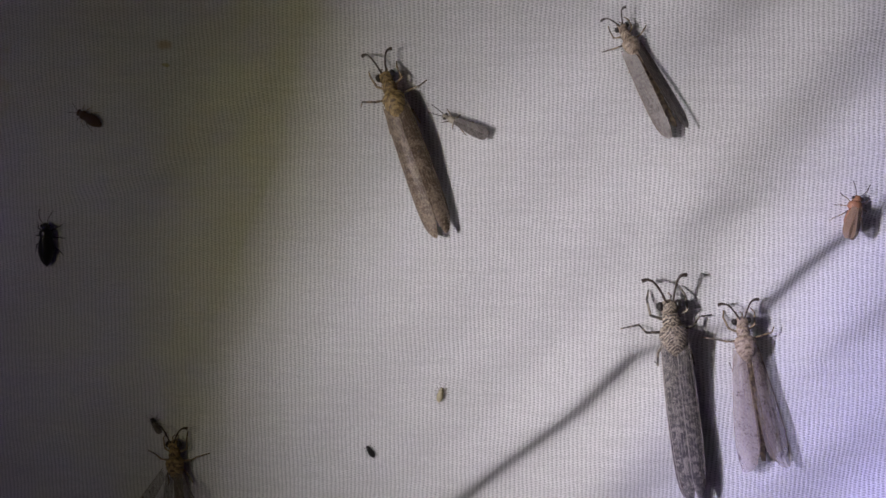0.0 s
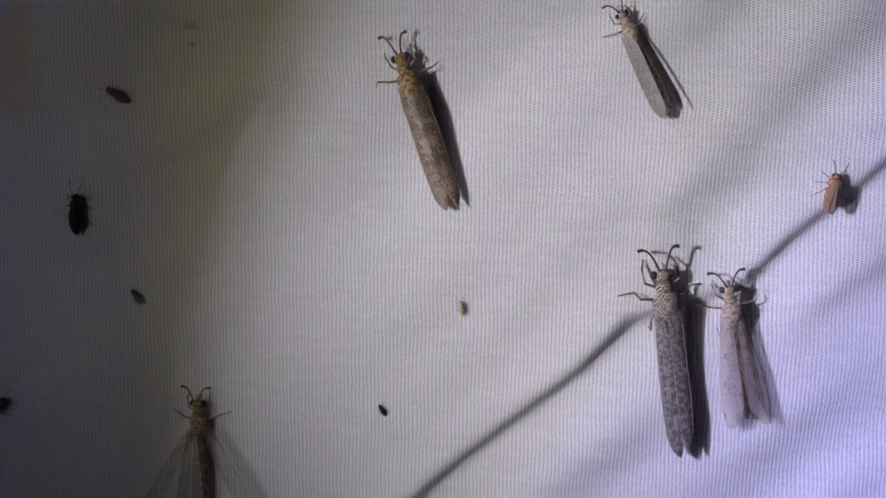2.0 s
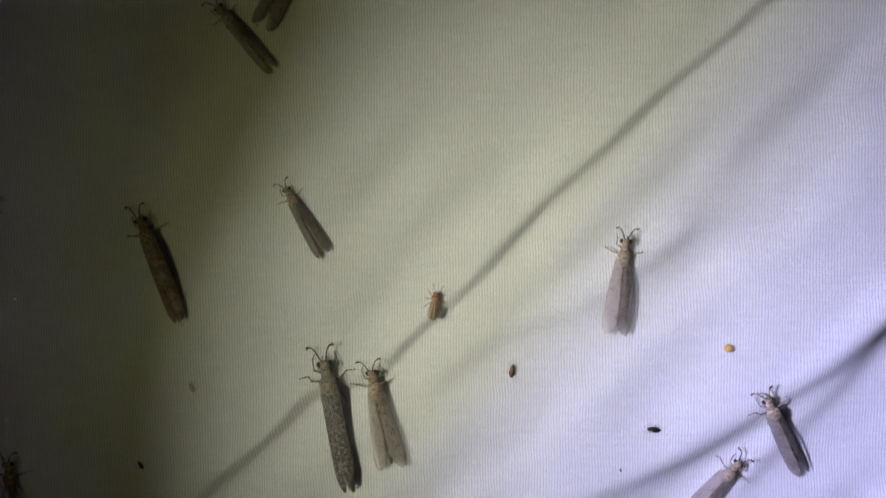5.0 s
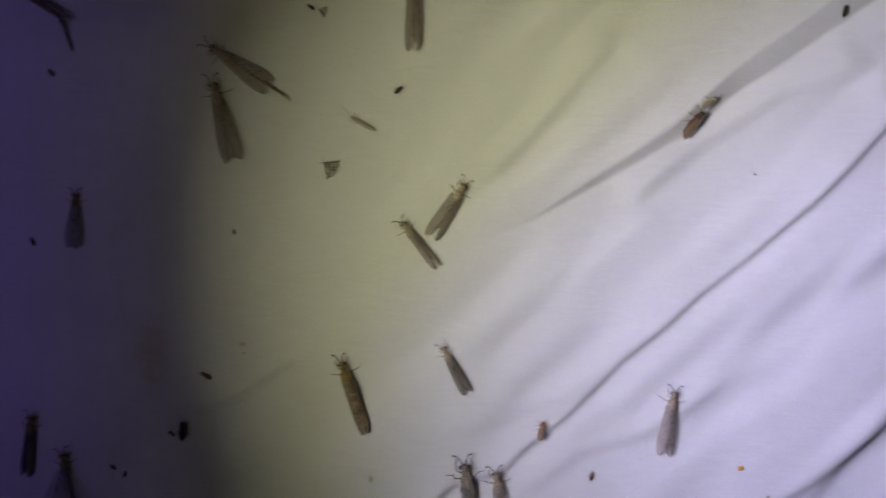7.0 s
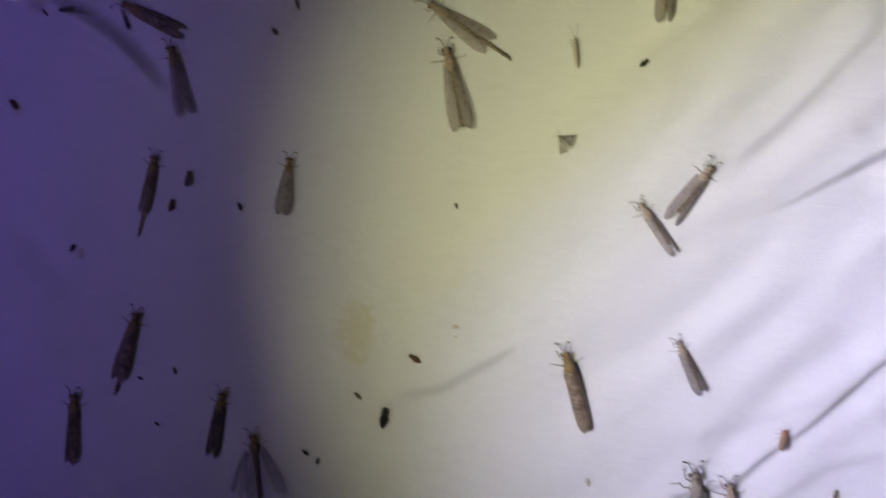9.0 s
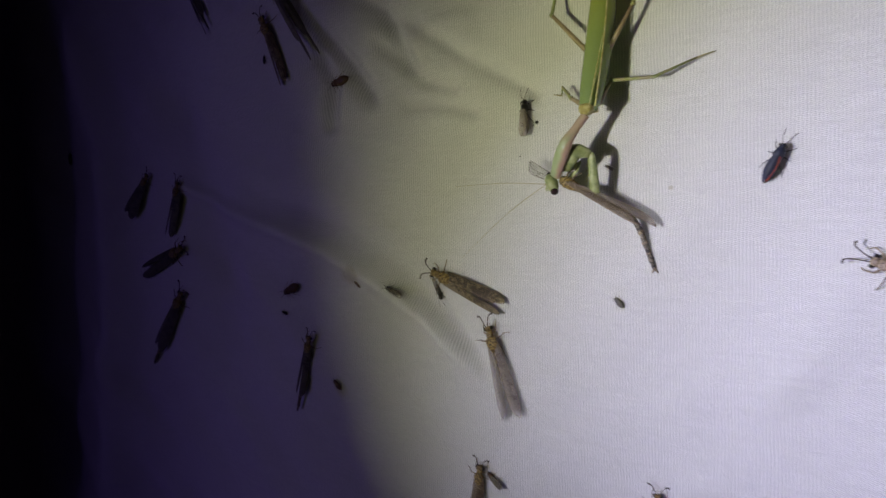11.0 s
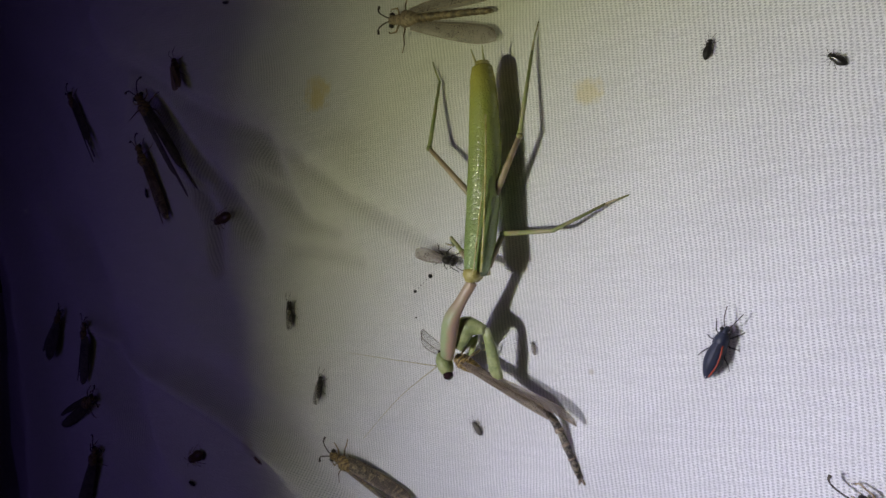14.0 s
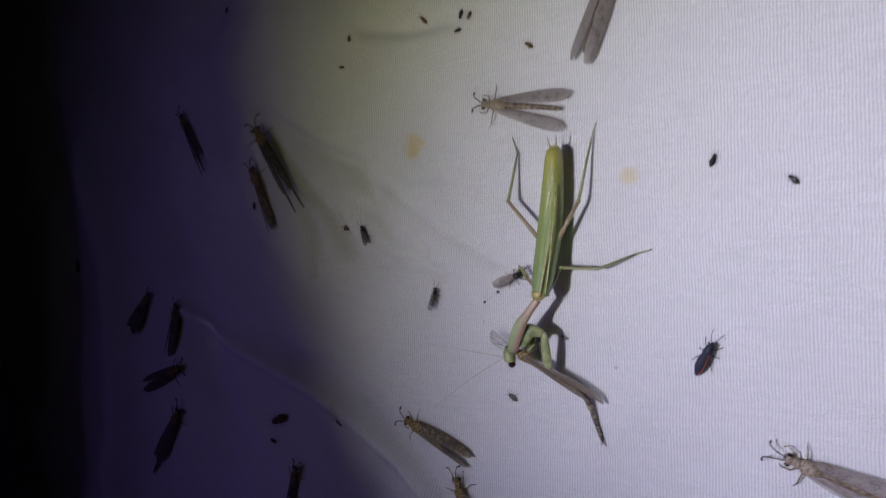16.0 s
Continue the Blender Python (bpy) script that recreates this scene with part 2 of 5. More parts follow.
MAT = {
    "cloth": cloth_material(),
    "tan_body": cuticle("tan_cuticle", (0.045, 0.026, 0.010), (0.26, 0.17, 0.06), (0.46, 0.34, 0.14), 2300.0, 0.5, 3600.0, spread=(0.38, 0.50, 0.64), mirrored=True),
    "pale_body": cuticle("pale_cuticle", (0.12, 0.085, 0.06), (0.34, 0.26, 0.19), (0.52, 0.43, 0.32), 2400.0, 0.5, 4200.0, spread=(0.36, 0.48, 0.64), mirrored=True),
    "grey_body": cuticle("mottled_cuticle", (0.03, 0.025, 0.025), (0.26, 0.21, 0.16), (0.48, 0.42, 0.32), 3000.0, 0.5, 9000.0, mirrored=True),
    "grey_leg": cuticle("grey_leg_cuticle", (0.02, 0.018, 0.016), (0.10, 0.085, 0.07), (0.34, 0.29, 0.22), 1200.0),
    "tan_belly": cuticle("ringed_cuticle", (0.08, 0.06, 0.045), (0.18, 0.13, 0.085), (0.32, 0.25, 0.16), 900.0, 0.5, 2600.0),
    "leg": cuticle("leg_cuticle", (0.05, 0.04, 0.03), (0.26, 0.19, 0.11), (0.42, 0.33, 0.20), 600.0),
    "antenna": shell("antenna_brown", (0.05, 0.035, 0.025), 0.5),
    "eye": shell("eye_black", (0.022, 0.018, 0.016), 0.34),
    "vein": shell("vein_brown", (0.32, 0.25, 0.18), 0.5),
    "vein_dark": shell("vein_dark", (0.13, 0.11, 0.09), 0.5),
    "vein_grey": shell("vein_grey", (0.42, 0.38, 0.34), 0.5),
    "wing_tan": membrane("tan_wing", (0.46, 0.37, 0.27), (0.13, 0.09, 0.06), 0.72, 0.50),
    "wing_mottled": membrane("mottled_wing", (0.46, 0.42, 0.36), (0.075, 0.07, 0.07), 0.94, 0.47, 5200.0),
    "wing_veil": membrane("grey_veil_wing", (0.42, 0.39, 0.36), (0.17, 0.15, 0.14), 0.56, 0.50),
    "wing_clear": membrane("clear_wing", (0.68, 0.61, 0.57), (0.20, 0.16, 0.14), 0.36, 0.57),
    "wing_glass": membrane("glassy_wing", (0.38, 0.35, 0.29), (0.12, 0.10, 0.08), 0.20, 0.60),
    "wing_pink": membrane("greyish_wing", (0.58, 0.52, 0.50), (0.20, 0.17, 0.16), 0.42, 0.55),
    "wing_prey": membrane("mottled_prey_wing", (0.56, 0.45, 0.31), (0.13, 0.09, 0.06), 0.50, 0.51, 1100.0),
    "wing_gold": membrane("golden_mottled_wing", (0.50, 0.40, 0.25), (0.10, 0.08, 0.06), 0.70, 0.51, 800.0),
    "wing_smoky": membrane("smoky_wing", (0.25, 0.22, 0.18), (0.07, 0.06, 0.05), 0.74, 0.55, sheen=0.6),
    "black": shell("black_cuticle", (0.018, 0.016, 0.015), 0.28),
    "brown": shell("brown_cuticle", (0.10, 0.05, 0.025), 0.35),
    "grey": shell("grey_cuticle", (0.11, 0.10, 0.09), 0.5),
    "rust": shell("rusty_orange_cuticle", (0.34, 0.16, 0.08), 0.45),
    "rust_wing": membrane("rusty_wing", (0.40, 0.28, 0.18), (0.20, 0.12, 0.07), 0.62, 0.6),
    "orange": shell("orange_edge", (0.38, 0.055, 0.025), 0.5),
    "blue_black": shell("blue_black_cuticle", (0.020, 0.025, 0.050), 0.55),
    "pale": shell("pale_straw", (0.50, 0.45, 0.28), 0.5),
    "straw_grey": shell("straw_grey_scales", (0.40, 0.36, 0.28), 0.6),
    "seed": shell("orange_seed", (0.60, 0.36, 0.08), 0.5),
    "moth": cuticle("moth_scales", (0.04, 0.04, 0.04), (0.25, 0.23, 0.21), (0.62, 0.60, 0.56), 1500.0, 0.8),
    "ground": cuticle("dark_soil", (0.02, 0.016, 0.012), (0.05, 0.04, 0.03), (0.09, 0.075, 0.05), 6.0, 0.95),
    "metal": shell("black_anodised_metal", (0.03, 0.03, 0.03), 0.35, 0.8),
    "cool": glow("cool_led", (0.94, 0.87, 2.8), 3850.0),
    "white": glow("white_led", (1.0, 0.97, 0.92), 1350.0),
    "yellow": glow("yellow_led", (1.0, 0.97, 0.94), 1350.0),
    "warm": glow("warm_phosphor", (1.0, 0.95, 0.37), 165.0),
    "spill": glow("warm_spill", (1.0, 0.94, 0.44), 31.0),
}


def mantis_wing_material():
    n = Nodes("mantis_green_wing")
    xyz = n.add("ShaderNodeSeparateXYZ", {0: n.coord})
    y = xyz.outputs["Y"]
    fac = n.add("ShaderNodeMapRange", {"Value": y, "From Min": 0.0, "From Max": 0.042}).outputs[0]
    col = n.ramp(fac, [(0.0, (0.20, 0.29, 0.11)), (0.5, (0.25, 0.32, 0.10)), (0.85, (0.35, 0.37, 0.08)), (1.0, (0.45, 0.39, 0.09))])
    mott = n.noise(500.0, 3.0)
    col = n.mix(n.math("MULTIPLY", mott, 0.35), col, (0.29, 0.37, 0.14))
    n.link(col, n.bsdf.inputs["Base Color"])
    n.bsdf.inputs["Roughness"].default_value = 0.24
    n.bsdf.inputs["Specular IOR Level"].default_value = 0.75
    net = n.add("ShaderNodeCombineXYZ", {"X": xyz.outputs["X"], "Y": n.math("MULTIPLY", y, 0.55), "Z": 0.0}).outputs[0]
    d1 = n.add("ShaderNodeTexVoronoi", {"Vector": net, "Scale": 1900.0}, feature="DISTANCE_TO_EDGE").outputs["Distance"]
    n.bump(n.math("MULTIPLY_ADD", mott, 2.0, n.math("MULTIPLY_ADD", n.noise(1800.0, 2.0), 2.5, n.math("MULTIPLY", n.math("MINIMUM", d1, 0.2), 18.0))), 0.26, 0.0001)
    return n.mat


MAT["mantis_wing"] = mantis_wing_material()
MAT["mantis_green"] = cuticle("mantis_green_skin", (0.25, 0.30, 0.13), (0.34, 0.39, 0.17), (0.44, 0.47, 0.24), 300.0, 0.4)


def chest_material():
    """Green on one flank, pink on the other, along the slanting prothorax."""
    n = Nodes("mantis_pink_green_skin")
    xyz = n.add("ShaderNodeSeparateXYZ", {0: n.coord})
    across = n.math("MULTIPLY_ADD", xyz.outputs["X"], 0.87, n.math("MULTIPLY_ADD", xyz.outputs["Y"], -0.50, 0.0006))
    flank = n.math("MULTIPLY_ADD", n.noise(400.0, 3.0), 0.0016, across)
    mask = n.add("ShaderNodeMapRange", {"Value": flank, "From Min": 0.0018, "From Max": 0.0034}, interpolation_type="SMOOTHSTEP").outputs[0]
    waist = n.add("ShaderNodeMapRange", {"Value": xyz.outputs["Y"], "From Min": -0.0085, "From Max": -0.0035, "To Min": 0.0, "To Max": 0.8}, interpolation_type="SMOOTHSTEP").outputs[0]
    mask = n.math("MAXIMUM", mask, waist)
    green = n.mix(n.noise(260.0, 3.0), (0.27, 0.36, 0.17), (0.42, 0.47, 0.28))
    n.link(n.mix(mask, green, (0.46, 0.31, 0.23)), n.bsdf.inputs["Base Color"])
    n.bsdf.inputs["Roughness"].default_value = 0.4
    n.bump(n.noise(1800.0, 2.0), 0.3, 0.0001)
    return n.mat


MAT["mantis_pink"] = chest_material()
MAT["mantis_eye"] = shell("mantis_eye", (0.035, 0.018, 0.022), 0.08)
MAT["mantis_leg"] = cuticle("mantis_leg_skin", (0.24, 0.29, 0.11), (0.33, 0.35, 0.15), (0.40, 0.34, 0.20), 220.0, 0.45)
MAT["mantis_thigh"] = cuticle("mantis_thigh_skin", (0.30, 0.27, 0.13), (0.40, 0.30, 0.19), (0.46, 0.36, 0.24), 220.0, 0.45)
MAT["mantis_yellow"] = cuticle("mantis_yellow_rim", (0.38, 0.32, 0.10), (0.55, 0.48, 0.18), (0.62, 0.58, 0.30), 500.0, 0.45)


# ---- mesh helpers ----
def part(name, bm, material, parent=None, label="", smooth=True):
    """Links a bmesh as one mesh object under a thing or a part."""
    mesh = bpy.data.meshes.new(name)
    bmesh.ops.recalc_face_normals(bm, faces=bm.faces)
    if smooth:
        for f in bm.faces:
            f.smooth = True
    bm.to_mesh(mesh)
    bm.free()
    mesh.materials.append(MAT[material])
    ob = new(name, mesh)
    ob.parent = parent
    if label:
        tagged(ob, label)
    return ob


def tube(bm, pts, radii, sides=6, flat=1.0):
    """A swept tube with closed ends; radii one for each point or one for all."""
    pts = [Vector(p) for p in pts]
    if not isinstance(radii, (list, tuple)):
        radii = [radii] * len(pts)
    rings = []
    for i, p in enumerate(pts):
        d = (pts[min(i + 1, len(pts) - 1)] - pts[max(i - 1, 0)]).normalized()
        ref = Vector((0, 0, 1)) if abs(d.z) < 0.9 else Vector((1, 0, 0))
        u = d.cross(ref).normalized()
        w = u.cross(d)
        rings.append([bm.verts.new(p + radii[i] * (math.cos(a) * u + math.sin(a) * flat * w)) for a in (2 * math.pi * k / sides for k in range(sides))])
    for a, b in zip(rings, rings[1:]):
        for k in range(sides):
            bm.faces.new((a[k], a[(k + 1) % sides], b[(k + 1) % sides], b[k]))
    bm.faces.new(rings[0][::-1])
    bm.faces.new(rings[-1])
    return bm


def loft(bm, stations, sides=12):
    """A body along y: stations of (y, x, z, half width, half height)."""
    rings = [[bm.verts.new((x + rw * math.cos(a), y, z + rh * math.sin(a))) for a in (2 * math.pi * k / sides for k in range(sides))] for y, x, z, rw, rh in stations]
    for a, b in zip(rings, rings[1:]):
        for k in range(sides):
            bm.faces.new((a[k], a[(k + 1) % sides], b[(k + 1) % sides], b[k]))
    bm.faces.new(rings[0][::-1])
    bm.faces.new(rings[-1])
    return bm


def ball(bm, centre, rx, ry, rz, u=10, v=7):
    m = Matrix.Translation(centre) @ Matrix.Diagonal((rx, ry, rz, 1))
    bmesh.ops.create_uvsphere(bm, u_segments=u, v_segments=v, radius=1, matrix=m)
    return bm


def curve(points, steps=6):
    """A smooth path through the points."""
    pts = [Vector(p) for p in points]
    out = []
    for i in range(len(pts) - 1):
        a, b, c, d = pts[max(i - 1, 0)], pts[i], pts[i + 1], pts[min(i + 2, len(pts) - 1)]
        for k in range(steps):
            t = k / steps
            out.append(0.5 * (2 * b + (c - a) * t + (2 * a - 5 * b + 4 * c - d) * t * t + (3 * b - a - 3 * c + d) * t ** 3))
    return out + [pts[-1]]


# ---- the sheet ----
# creases: path, kind, height, width
CREASES = [
    ([(-0.035, -0.036), (-0.005, -0.008), (0.015, 0.012), (0.0333, 0.0297), (0.0478, 0.0442), (0.0606, 0.0558), (0.0762, 0.0690), (0.0860, 0.0795), (0.1080, 0.0875), (0.1158, 0.0965), (0.1325, 0.1115), (0.1433, 0.1228), (0.1540, 0.1350), (0.1720, 0.1510), (0.1839, 0.1630), (0.2029, 0.1790), (0.2278, 0.2027), (0.2515, 0.2297), (0.30, 0.285)], "step", 0.0013, 0.0012),
    ([(0.1020, 0.1858), (0.1200, 0.1953), (0.1398, 0.2086), (0.1722, 0.2315), (0.1931, 0.2517), (0.2138, 0.2672), (0.2302, 0.2793), (0.27, 0.309)], "tuck", 0.0062, 0.0042),
    ([(-0.30, 0.295), (-0.2550, 0.2770), (-0.2190, 0.2682), (-0.1920, 0.2592), (-0.1684, 0.2495), (-0.1490, 0.2390), (-0.1360, 0.2285), (-0.122, 0.215)], "ridge", 0.0042, 0.0036),
    ([(-0.255, 0.292), (-0.2150, 0.2780), (-0.1850, 0.2690), (-0.1600, 0.2560), (-0.1390, 0.2400), (-0.120, 0.218)], "groove", 0.0022, 0.0044),
    ([(-0.2300, 0.38), (-0.2093, 0.3673), (-0.1898, 0.3548), (-0.1662, 0.3418), (-0.1505, 0.3165)], "groove", 0.0038, 0.0030),
    ([(-0.2198, 0.3699), (-0.1964, 0.3445), (-0.1782, 0.3237), (-0.1670, 0.3067)], "groove", 0.0039, 0.0030),
    ([(-0.1700, 0.3320), (-0.1480, 0.3150), (-0.1330, 0.3100)], "groove", 0.0031, 0.0028),
    ([(-0.2229, 0.3688), (-0.1966, 0.3577), (-0.1732, 0.3449)], "step", 0.0016, 0.0024),
    ([(-0.1640, 0.3400), (-0.1436, 0.3282), (-0.1325, 0.3205), (-0.1198, 0.3129), (-0.1030, 0.3035)], "groove", 0.0023, 0.0026),
    ([(-0.1605, 0.3084), (-0.1428, 0.3073), (-0.1268, 0.3027)], "groove", 0.0024, 0.0026),
    ([(-0.1941, 0.3320), (-0.1854, 0.3190), (-0.1888, 0.3003)], "groove", 0.0031, 0.0028),
    ([(-0.1666, 0.3920), (-0.1410, 0.3867), (-0.1200, 0.3869)], "groove", 0.0022, 0.0026),
    ([(-0.2519, 0.4003), (-0.2333, 0.3829), (-0.2161, 0.3645)], "step", 0.0018, 0.0030),
    ([(-0.1790, 0.3393), (-0.1521, 0.3333), (-0.1260, 0.3350)], "step", -0.0012, 0.0026),
    ([(-0.0284, 0.1065), (-0.0065, 0.1120), (0.0081, 0.1222), (0.0226, 0.1323)], "step", 0.0010, 0.0016),
    ([(0.0843, 0.1829), (0.1181, 0.1971), (0.1502, 0.2161)], "step", 0.0010, 0.0030),
    ([(0.0949, 0.2049), (0.1120, 0.2209), (0.1339, 0.2483), (0.150, 0.266)], "step", 0.0012, 0.0022),
    ([(0.1110, 0.0748), (0.1390, 0.0955), (0.1648, 0.1048), (0.2000, 0.1300)], "step", 0.0010, 0.0025),
    ([(0.150, 0.040), (0.1730, 0.0521), (0.1954, 0.0626), (0.2299, 0.0868), (0.27, 0.12)], "step", 0.0016, 0.0028),
    ([(0.200, 0.045), (0.2351, 0.0826), (0.2591, 0.1167), (0.29, 0.15)], "step", 0.0017, 0.0035),
    ([(0.0868, 0.1003), (0.1018, 0.1069), (0.1277, 0.1164), (0.150, 0.129)], "step", 0.0008, 0.0030),
    ([(0.150, 0.195), (0.185, 0.225), (0.215, 0.245), (0.250, 0.255)], "step", 0.0018, 0.0030),
    ([(0.06, 0.245), (0.085, 0.262), (0.105, 0.29), (0.12, 0.31)], "step", 0.0012, 0.0035),
    ([(-0.30, 0.34), (-0.27, 0.30), (-0.255, 0.26), (-0.25, 0.21)], "ridge", -0.006, 0.012),
    ([(-0.38, 0.40), (-0.345, 0.31), (-0.335, 0.22), (-0.34, 0.12)], "ridge", 0.008, 0.014),
    ([(-0.43, 0.42), (-0.40, 0.32), (-0.395, 0.2), (-0.41, 0.1)], "ridge", -0.009, 0.015),
]


def lattice(x, z, seed):
    """Smooth value noise on arrays."""
    xi, zi = np.floor(x), np.floor(z)
    fx, fz = x - xi, z - zi
    fx, fz = fx * fx * (3 - 2 * fx), fz * fz * (3 - 2 * fz)

    def corner(a, b):
        s = np.sin(a * 127.1 + b * 311.7 + seed * 74.7) * 43758.5453
        return s - np.floor(s)

    top = corner(xi, zi) * (1 - fx) + corner(xi + 1, zi) * fx
    low = corner(xi, zi + 1) * (1 - fx) + corner(xi + 1, zi + 1) * fx
    return (top * (1 - fz) + low * fz) * 2 - 1


def cloth_height(x, z):
    """How far the sheet stands out towards the viewer at x, z."""
    x, z = np.asarray(x, float), np.asarray(z, float)
    along, across = 0.74 * x + 0.67 * z, -0.67 * x + 0.74 * z
    h = 0.0018 * lattice(x * 9, z * 9, 1) + 0.0010 * lattice(along * 16, across * 50, 2) + 0.00045 * lattice(along * 40, across * 120, 6)
    right = 1 / (1 + np.exp(-(x - 0.07) / 0.02))
    h = h + right * 0.0016 * lattice(along * 22 + 5, across * 90, 3)
    left = 1 / (1 + np.exp((x + 0.135) / 0.02))
    down, over = 0.75 * x - 0.66 * z, 0.66 * x + 0.75 * z
    h = h + left * (0.0020 * lattice(down * 12, over * 40, 4) + 0.0013 * lattice(down * 26, over * 95, 5))
    h = h + 0.0110 * np.exp(-((x + 0.215) / 0.060) ** 2 - ((z - 0.365) / 0.075) ** 2) + 0.0025 * np.exp(-((x + 0.20) / 0.05) ** 2 - ((z - 0.25) / 0.05) ** 2)
    for path, kind, high, wide in CREASES:
        best = np.full(x.shape, 1e9)
        near = np.zeros(x.shape)
        total = sum(math.dist(a, b) for a, b in zip(path, path[1:]))
        run = 0.0
        part_way = np.zeros(x.shape)
        for a, b in zip(path, path[1:]):
            dx, dz = b[0] - a[0], b[1] - a[1]
            size = math.hypot(dx, dz)
            t = np.clip(((x - a[0]) * dx + (z - a[1]) * dz) / size ** 2, 0, 1)
            px, pz = x - a[0] - t * dx, z - a[1] - t * dz
            d = np.hypot(px, pz)
            side = np.where(dx * pz - dz * px >= 0, 1.0, -1.0)
            closer = d < best
            best = np.where(closer, d, best)
            near = np.where(closer, d * side, near)
            part_way = np.where(closer, (run + t * size) / total, part_way)
            run += size
        fade = np.clip(np.minimum(part_way / 0.18, (1 - part_way) / 0.12), 0, 1)
        fade = fade * fade * (3 - 2 * fade)
        if kind == "ridge":
            h = h + high * fade * np.exp(-(near / wide) ** 2)
        elif kind == "groove":
            h = h - high * fade * np.exp(-(near / wide) ** 2)
        elif kind == "step":
            h = h + high * fade * np.tanh(near / wide) * np.exp(-(near / (7 * wide)) ** 2)
        else:
            half = wide * np.clip(part_way * 1.6, 0.05, 1)
            near = near + 0.6 * half
            ramp = np.clip((half - near) / (2 * half), 0, 1) * np.exp(-np.maximum(0, -near - half) / 0.022)
            h = h - high * np.clip(part_way * 2.2, 0, 1) * ramp
            lip = np.clip((-near - half) / 0.0012, 0, 1) * np.exp(-np.maximum(0, -near - half) / 0.010)
            h = h - 0.0016 * np.clip(part_way * 3 - 0.5, 0, 1) * lip
    return h


def build_sheet():
    def steps(fine_a, fine_b, fine, low, high, coarse):
        return np.concatenate([np.arange(low, fine_a, coarse), np.arange(fine_a, fine_b, fine), np.arange(fine_b, high + coarse, coarse)])

    xs = steps(-0.50, 0.29, 0.0010, -1.1, 1.0, 0.02)
    zs = steps(0.015, 0.43, 0.0010, -0.9, 1.1, 0.02)
    gx, gz = np.meshgrid(xs, zs)
    gy = -cloth_height(gx, gz)
    co = np.stack([gx, gy, gz], -1).reshape(-1, 3)
    nx, nz = len(xs), len(zs)
    i = np.arange((nx - 1) * (nz - 1))
    a = (i // (nx - 1)) * nx + i % (nx - 1)
    quads = np.stack([a, a + 1, a + nx + 1, a + nx], -1)
    mesh = bpy.data.meshes.new("sheet")
    mesh.vertices.add(len(co))
    mesh.vertices.foreach_set("co", co.ravel())
    mesh.loops.add(quads.size)
    mesh.loops.foreach_set("vertex_index", quads.ravel())
    mesh.polygons.add(len(quads))
    mesh.polygons.foreach_set("loop_start", np.arange(len(quads)) * 4)
    mesh.polygons.foreach_set("use_smooth", np.ones(len(quads), bool))
    mesh.update()
    mesh.validate()
    mesh.materials.append(MAT["cloth"])
    return tagged(new("backdrop_sheet", mesh), "hanging white woven cotton sheet with creases and stains", "sheet", kind="structure")


build_sheet()

bm = bmesh.new()
bmesh.ops.create_grid(bm, x_segments=8, y_segments=8, size=40, matrix=Matrix.Translation((0, 0, -0.92)))
tagged(part("ground", bm, "ground"), "dark bare soil at night under the hanging sheet", "ground", kind="structure")


def on_sheet(x, z, angle=0.0, lift=0.0, size=1.0):
    """A pose on the sheet: local y runs to the head, local z stands off the cloth; angle is counted anticlockwise from upright."""
    a = radians(angle)
    y = -float(cloth_height(x, z)) - lift
    m = Matrix(((math.cos(a), -math.sin(a), 0, x), (0, 0, -1, y), (math.sin(a), math.cos(a), 0, z), (0, 0, 0, 1)))
    return m @ Matrix.Diagonal((size, size, size, 1))


def seated(x, z, angle, length, wide=0.14):
    """A pose that lies along the sheet under a body of that length."""
    flat = on_sheet(x, z, angle)
    us, vs = np.meshgrid(np.linspace(0.1, -1.0, 9) * length, np.linspace(-wide, wide, 5) * length)
    a = radians(angle)
    px, pz = x + math.cos(a) * vs - math.sin(a) * us, z + math.sin(a) * vs + math.cos(a) * us
    lift = cloth_height(px, pz) - float(cloth_height(x, z))
    grid = np.stack([us.ravel(), vs.ravel(), np.ones(us.size)], 1)
    (ku, kv, k0), *_ = np.linalg.lstsq(grid, lift.ravel(), rcond=None)
    over = float(np.max(lift.ravel() - grid @ np.array([ku, kv, k0]))) * 0.75
    tilt = Matrix.Rotation(math.atan(ku), 4, "X") @ Matrix.Rotation(-math.atan(kv), 4, "Y")
    return flat @ Matrix.Translation((0, 0, k0 + over)) @ tilt


def thing(name, pose_matrix, label, category, group=""):
    ob = new(name)
    ob.empty_display_size = 0.005
    ob.matrix_basis = pose_matrix
    return tagged(ob, label, category, group)


# ---- antlions ----
def wing_outline(u):
    return (0.30 + 0.70 * max(u, 0.0) ** 0.8) * max(0.0, 1 - u ** 7) ** 0.55 / 0.84


def wing_point(u, v, side, root, length, width, phi, tilt, lift, hook=0.42):
    """A point of a wing: u from root to tip, v from the outer to the inner edge; the tip lies inward by the hook."""
    a = radians(phi)
    s, c = length * u, width * wing_outline(u) * v - 0.06 * width * math.sin(math.pi * u) + hook * width * u ** 8
    flat, up = c * math.cos(radians(tilt)), c * math.sin(radians(tilt))
    x = side * (root[0] + math.sin(a) * s - math.cos(a) * flat)
    y = root[1] - math.cos(a) * s - math.sin(a) * flat
    return Vector((x, y, root[2] + up + lift * u + 0.012 * length * math.sin(math.pi * v)))


